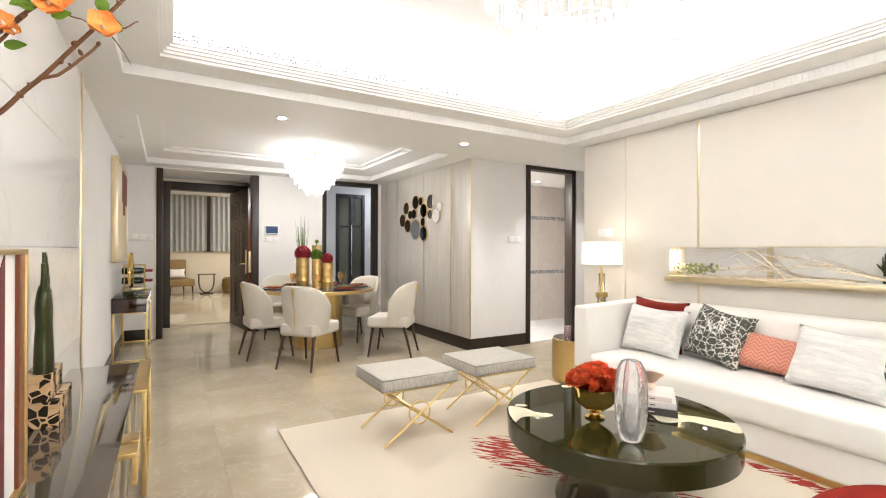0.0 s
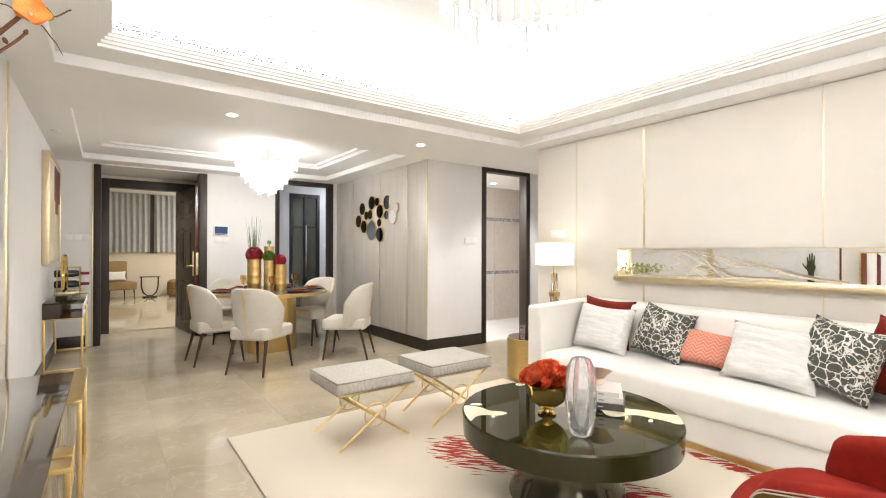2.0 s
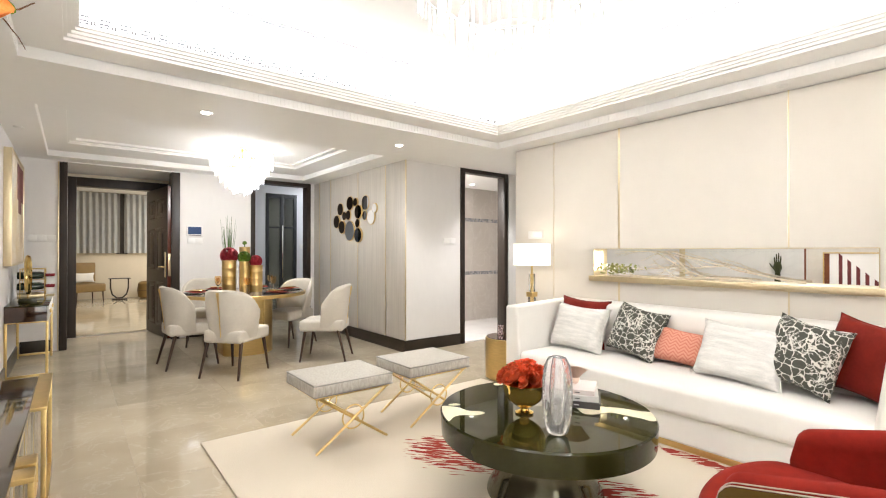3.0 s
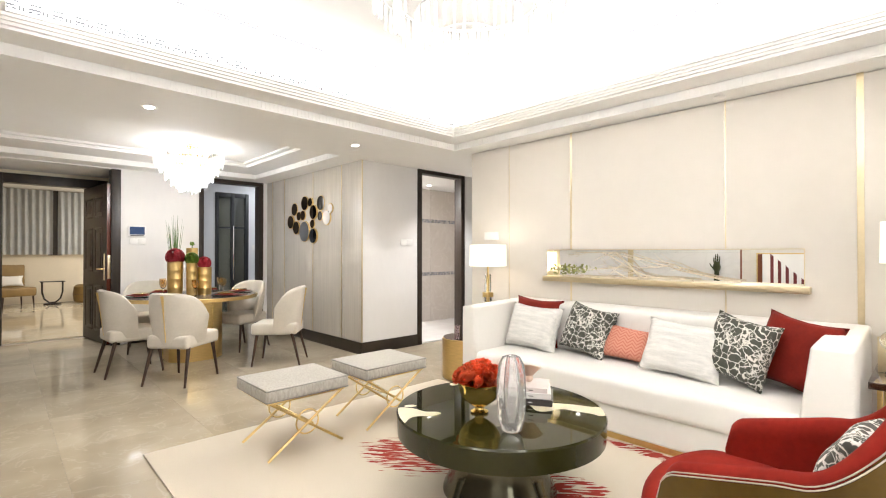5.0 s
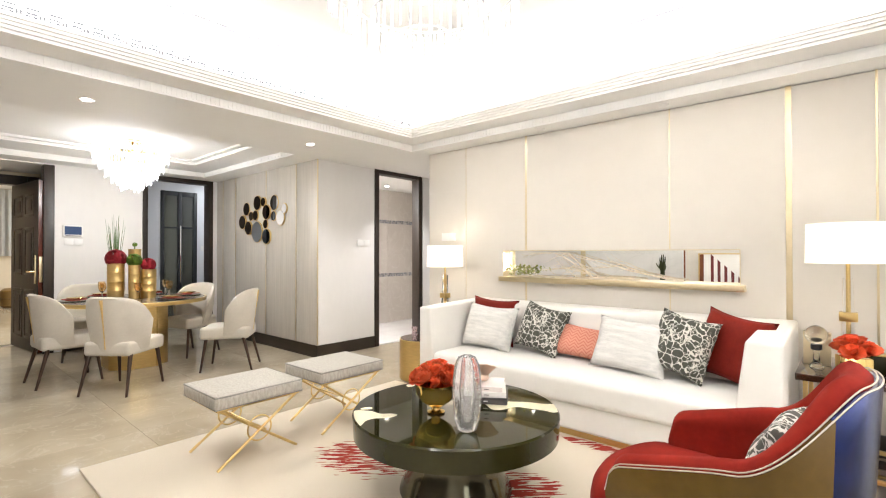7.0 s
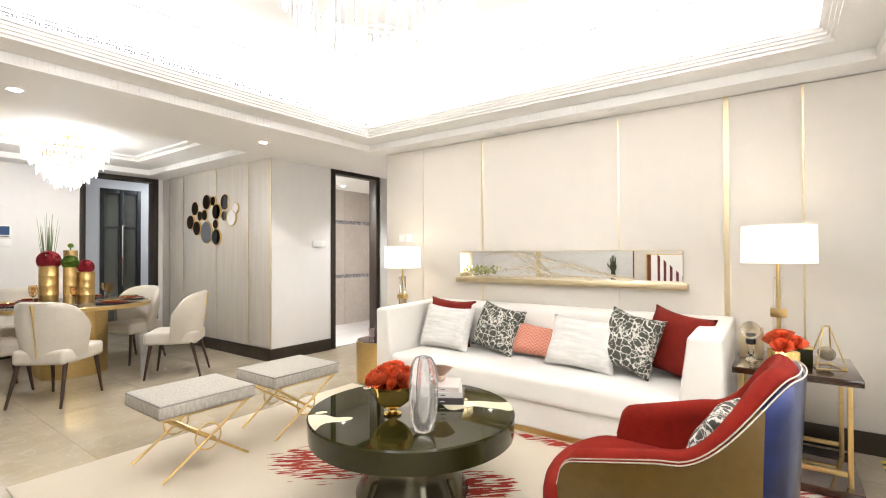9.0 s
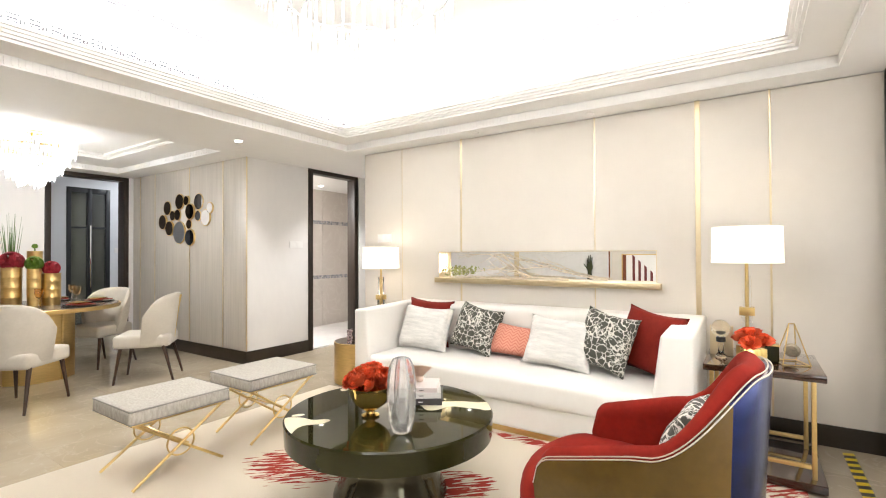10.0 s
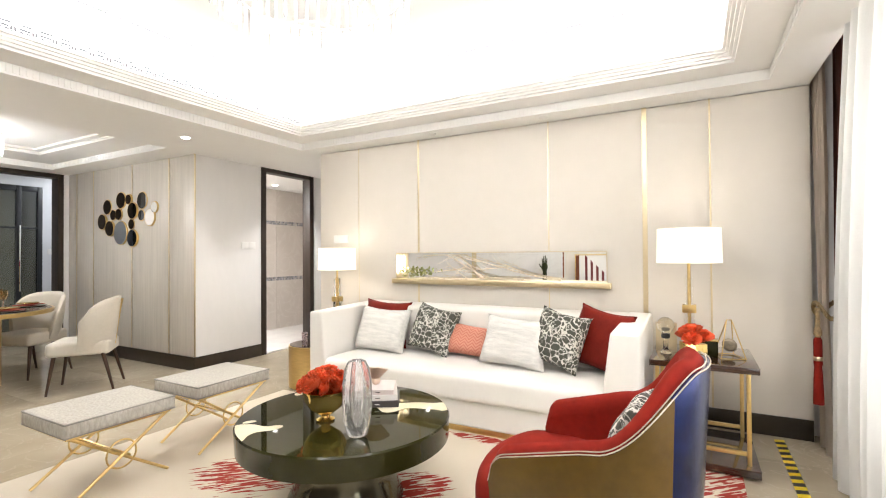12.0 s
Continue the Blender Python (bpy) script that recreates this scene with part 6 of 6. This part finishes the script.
for x in (-0.10, 0.10):
    for z in (0.10, 0.22, 0.335):
        part("rail", tube(B(), [(x, -0.14, z), (x, 0.14, z)], 0.004, 6), GOLD, rack)
BOTTLE, FOIL = mat("dark_bottle_glass", (0.02, 0.03, 0.018), 0.06, var=0.2, coat=0.5), mat("red_foil", (0.25, 0.02, 0.03), 0.3, metal=0.5, var=0.1)
for y, z, c in ((-0.07, 0.144, FOIL), (0.07, 0.144, FOIL), (-0.07, 0.264, FOIL), (0.07, 0.264, FOIL), (-0.02, 0.040, PALEGOLD)):
    ob = thing("wine_bottle", "dark wine bottle with foil neck lying in the rack", "wine bottle", pose(-0.34 - 0.13, 6.85 + y, 0.7245 + z, 0, 90, 0), "wine bottles")
    part("glass", lathe(B(), [(0.030, 0), (0.038, 0.005), (0.038, 0.18), (0.028, 0.215), (0.014, 0.235), (0.013, 0.26)], 20), BOTTLE if c is FOIL else PALEGOLD, ob)
    part("neck_foil", lathe(B(), [(0.0142, 0.236), (0.0142, 0.31), (0.010, 0.313)], 16), c, ob, "coloured foil neck")
art = thing("wall_painting", "large abstract canvas with a maroon block and gold edge", "painting", pose(0, 0, 0))
part("canvas", box(B(), XT + 0.002, XT + 0.055, 6.02, 7.40, 1.13, 2.22, 0.003), mat("painted_canvas", (0.74, 0.68, 0.58), 0.7, colour2=(0.62, 0.48, 0.26), scale=2.2, bump=0.3, bump_scale=90), art)
bm = B()
box(bm, XT + 0.0553, XT + 0.0565, 6.62, 7.36, 1.80, 2.18), box(bm, XT + 0.0553, XT + 0.0563, 6.75, 7.1, 1.66, 1.7995)
part("maroon_block", bm, mat("maroon_paint", (0.20, 0.05, 0.04), 0.6, var=0.4, scale=9, bump=0.3), art, "maroon painted block")
for a, b, c, d in ((7.401, 7.43, 1.12, 2.23), (5.99, 6.019, 1.12, 2.23), (6.02, 7.40, 2.221, 2.24), (6.02, 7.40, 1.11, 1.129)):
    part("frame_bar", box(B(), XT + 0.002, XT + 0.062, a, b, c, d, 0.002), PALEGOLD, art, "pale gold frame")

# ---- lobby beyond the entrance ----
CREAMTILE = marble("cream_marble", (0.62, 0.53, 0.38), (0.56, 0.47, 0.33), (0.70, 0.62, 0.50), 1.2, 0.06, 0.03)
structure("floor_lobby", box(B(), -1.8, 3.8, 8.80, 15.4, -0.0035, 0.004), CREAMTILE, "glossy cream marble lobby floor", "floor")
bm = B()
box(bm, -1.8, 3.8, 15.2, 15.4, 0, 2.9), box(bm, -2.0, -1.8, 8.70, 15.4, 0, 2.9), box(bm, 3.8, 4.0, 8.70, 15.4, 0, 2.9)
box(bm, -1.8, -0.09, 8.70, 8.80, 0, 2.9), box(bm, 1.20, 3.8, 9.3, 9.4, 0, 2.9), box(bm, -0.09, 1.20, 8.70, 8.80, 2.335, 2.9), box(bm, 1.2, 1.4, 8.70, 9.3, 0, 2.9)
structure("wall_lobby", bm, mat("cream_wall", (0.70, 0.62, 0.48), 0.6, var=0.06, scale=2), "cream walls of the lobby", "wall")
structure("ceiling_lobby", box(B(), -1.8, 3.8, 8.80, 15.2, 2.80, 2.9), PAINT, "plain white lobby ceiling", "ceiling")
lc = thing("curtain", "pale grey pleated curtains over the lobby window", "curtain", pose(0, 0, 0))
drape(-0.35, 0.98, 15.08, 1.20, 2.78, 0.035, 0.13, mat("grey_curtain", (0.74, 0.74, 0.72), 0.8, var=0.1, bump=0.1), "panel", lc, seed=12)
drape(1.08, 2.2, 15.08, 1.20, 2.78, 0.035, 0.13, bpy.data.materials["grey_curtain"], "panel", lc, seed=13)
structure("window_2", box(B(), 0.90, 1.16, 15.15, 15.19, 1.18, 2.79), ESPRESSO, "dark strip behind the gap between the curtains", "window")
TAN = mat("tan_leather", (0.25, 0.155, 0.05), 0.5, var=0.2, scale=6, bump=0.1)
ac = thing("lounge_chair", "tan leather lounge chair in the lobby", "chair", pose(0.24, 14.5, 0.004, 0, 0, 200))
part("seat", rbox(-0.32, 0.32, -0.3, 0.34, 0.25, 0.45, 0.04, 3), TAN, ac), part("backrest", rbox(-0.32, 0.32, -0.36, -0.22, 0.30, 0.96, 0.04, 3), TAN, ac)
for x in (-0.27, 0.27):
    for y in (-0.28, 0.28):
        part("leg", tube(B(), [(x, y, 0.26), (x * 1.05, y * 1.05, 0)], [0.02, 0.012], 8), WALNUT, ac)
cushion("cream lumbar cushion on the lounge chair", 0.42, 0.24, 0.10, CREAM, pose(0.22, 14.42, 0.60, 0, 12, 100), 31)
ut = thing("accent_table", "dark U-shaped accent table with a glass top", "side table", pose(0.95, 14.6, 0.004))
part("frame", tube(B(), [(-0.19, 0, 0.54), (-0.19, 0, 0.30), (-0.15, 0, 0.14), (-0.06, 0, 0.05), (0.06, 0, 0.05), (0.15, 0, 0.14), (0.19, 0, 0.30), (0.19, 0, 0.54)], 0.018, 8), ESPRESSO, ut)
part("top", box(B(), -0.23, 0.23, -0.16, 0.16, 0.541, 0.556, 0.003), ESPRESSO, ut), part("foot", box(B(), -0.16, 0.16, -0.10, 0.10, 0, 0.031, 0.004), ESPRESSO, ut)
po = thing("pouf", "round brown leather pouf", "pouf", pose(1.62, 14.7, 0.004))
part("body", lathe(B(), [(0.20, 0), (0.26, 0.05), (0.28, 0.22), (0.26, 0.40), (0.20, 0.45), (0.05, 0.46)], 32), TAN, po)
part("seam", tube(B(), [(0.281 * math.cos(k * math.pi / 16), 0.281 * math.sin(k * math.pi / 16), 0.22) for k in range(32)], 0.005, 6, closed=True), WALNUT, po)

# ---- kitchen lobby behind the second opening ----
PALE = mat("cool_white_paint", (0.66, 0.67, 0.70), 0.5, var=0.04, scale=2)
bm = B()
box(bm, 1.46, 2.85, 9.0, 9.12, 0, 2.6), box(bm, 3.45, 4.6, 9.0, 9.12, 0, 2.6), box(bm, 2.85, 3.45, 9.0, 9.12, 2.36, 2.6), box(bm, 4.5, 4.6, YE + 0.16, 9.0, 0, 2.6), box(bm, 1.46, 1.5, YE + 0.16, 9.0, 0, 2.6)
box(bm, XM + 0.14, 4.5, YE + 0.16, YE + 0.2, 0, 2.6), box(bm, 2.3, 4.0, 10.2, 10.3, 0, 2.6), box(bm, 2.3, 2.4, 9.12, 10.2, 0, 2.6), box(bm, 3.9, 4.0, 9.12, 10.2, 0, 2.6)
structure("wall_kitchen", bm, PALE, "cool white walls beyond the kitchen opening", "wall")
structure("ceiling_kitchen", box(B(), 1.46, 4.6, YE + 0.16, 10.3, 2.6, 2.7), PAINT, "plain white ceiling", "ceiling")
kd = thing("door_5", "black framed glass kitchen door with a steel bar handle", "door", kind="structure")
for x0, x1 in ((2.85, 2.91), (3.13, 3.19), (3.39, 3.45)):
    part("stile", box(B(), x0, x1, 8.985, 9.05, 0, 2.36, 0.003), BLACKPL, kd)
for x0, x1 in ((2.911, 3.129), (3.191, 3.389)):
    part("rail", box(B(), x0, x1, 8.99, 9.04, 2.28, 2.36, 0.003), BLACKPL, kd), part("rail", box(B(), x0, x1, 8.99, 9.04, 0, 0.10, 0.003), BLACKPL, kd), part("rail", box(B(), x0, x1, 8.99, 9.04, 1.70, 1.73, 0.003), BLACKPL, kd)
    part("pane", box(B(), x0, x1, 9.01, 9.016, 0.10, 2.28), mat("smoked_glass", (0.30, 0.33, 0.33), 0.03, trans=1.0), kd).visible_shadow = False
part("handle", tube(B(), [(3.16, 8.95, 0.75), (3.16, 8.95, 1.75)], 0.010, 8), MIRROR, kd, "steel bar handle")
ku = thing("kitchen_unit", "grey kitchen cupboards seen through the glass door", "cabinet", pose(0, 0, 0))
part("base_unit", box(B(), 2.42, 3.88, 9.75, 10.19, 0, 0.86, 0.004), mat("grey_cupboard", (0.22, 0.22, 0.21), 0.3, var=0.1), ku)
part("worktop", box(B(), 2.42, 3.88, 9.72, 10.19, 0.861, 0.90, 0.003), PALE, ku), part("wall_unit", box(B(), 2.42, 3.88, 9.88, 10.19, 1.5, 2.2, 0.004), bpy.data.materials["grey_cupboard"], ku)
switch(pose(3.56, 9.0, 1.35), 0.09, "small white wall switch", 1)

# ---- bathroom beyond the corridor ----
bt = structure("wall_bathroom", box(B(), 3.50, 6.9, 6.322, 6.45, 0, 2.5), mat("tile_grout", (0.55, 0.52, 0.48), 0.7, var=0.1), "beige stone-tiled bathroom wall with mosaic bands", "wall")
STONE = marble("beige_stone_tile", (0.60, 0.55, 0.50), (0.55, 0.50, 0.45), (0.66, 0.62, 0.57), 2.5, 0.2, 0.04)
for z0, z1 in ((0.002, 0.838), (0.900, 1.798), (1.862, 2.5)):
    for k in range(4):
        x0 = 4.5 + 0.6 * k
        part("tile", box(B(), x0 + 0.001, x0 + 0.599, 6.310, 6.321, z0, z1, 0.001, 1), STONE, bt, smooth=0)
CHIPS = [mat("mosaic_chip", c, 0.15, var=0.1, rand=0.25) for c in ((0.36, 0.35, 0.36), (0.46, 0.43, 0.41), (0.28, 0.28, 0.30))]
chip = [mesh_of(box(B(), 0.001, 0.029, 0, 0.011, 0.001, 0.029, 0.001, 1), "mosaic_chip", c, 0) for c in CHIPS]
rnd = random.Random(3)
for z in (0.839, 0.869, 1.799, 1.830):
    for k in range(52):
        c = new("mosaic_chip", rnd.choice(chip))
        c.parent, c.location = bt, (5.0 + 0.03 * k, 6.309, z)
bm = B()
box(bm, 3.40, 3.50, YB + 0.12, 6.45, 0, 2.5), box(bm, 6.8, 6.9, YB + 0.12, 6.322, 0, 2.5)
structure("wall_bathroom_side", bm, STONE, "beige stone bathroom side walls", "wall")
structure("floor_bathroom", box(B(), 3.5, 6.8, YB + 0.02, 6.31, -0.002, 0.012), mat("pale_bath_tile", (0.66, 0.64, 0.62), 0.15, var=0.1, scale=3), "pale glossy bathroom floor", "floor")
structure("ceiling_bathroom", box(B(), 3.4, 6.9, YB + 0.12, 6.45, 2.5, 2.6), PAINT, "plain white bathroom ceiling", "ceiling")
downlight(5.3, 5.9, 2.4)
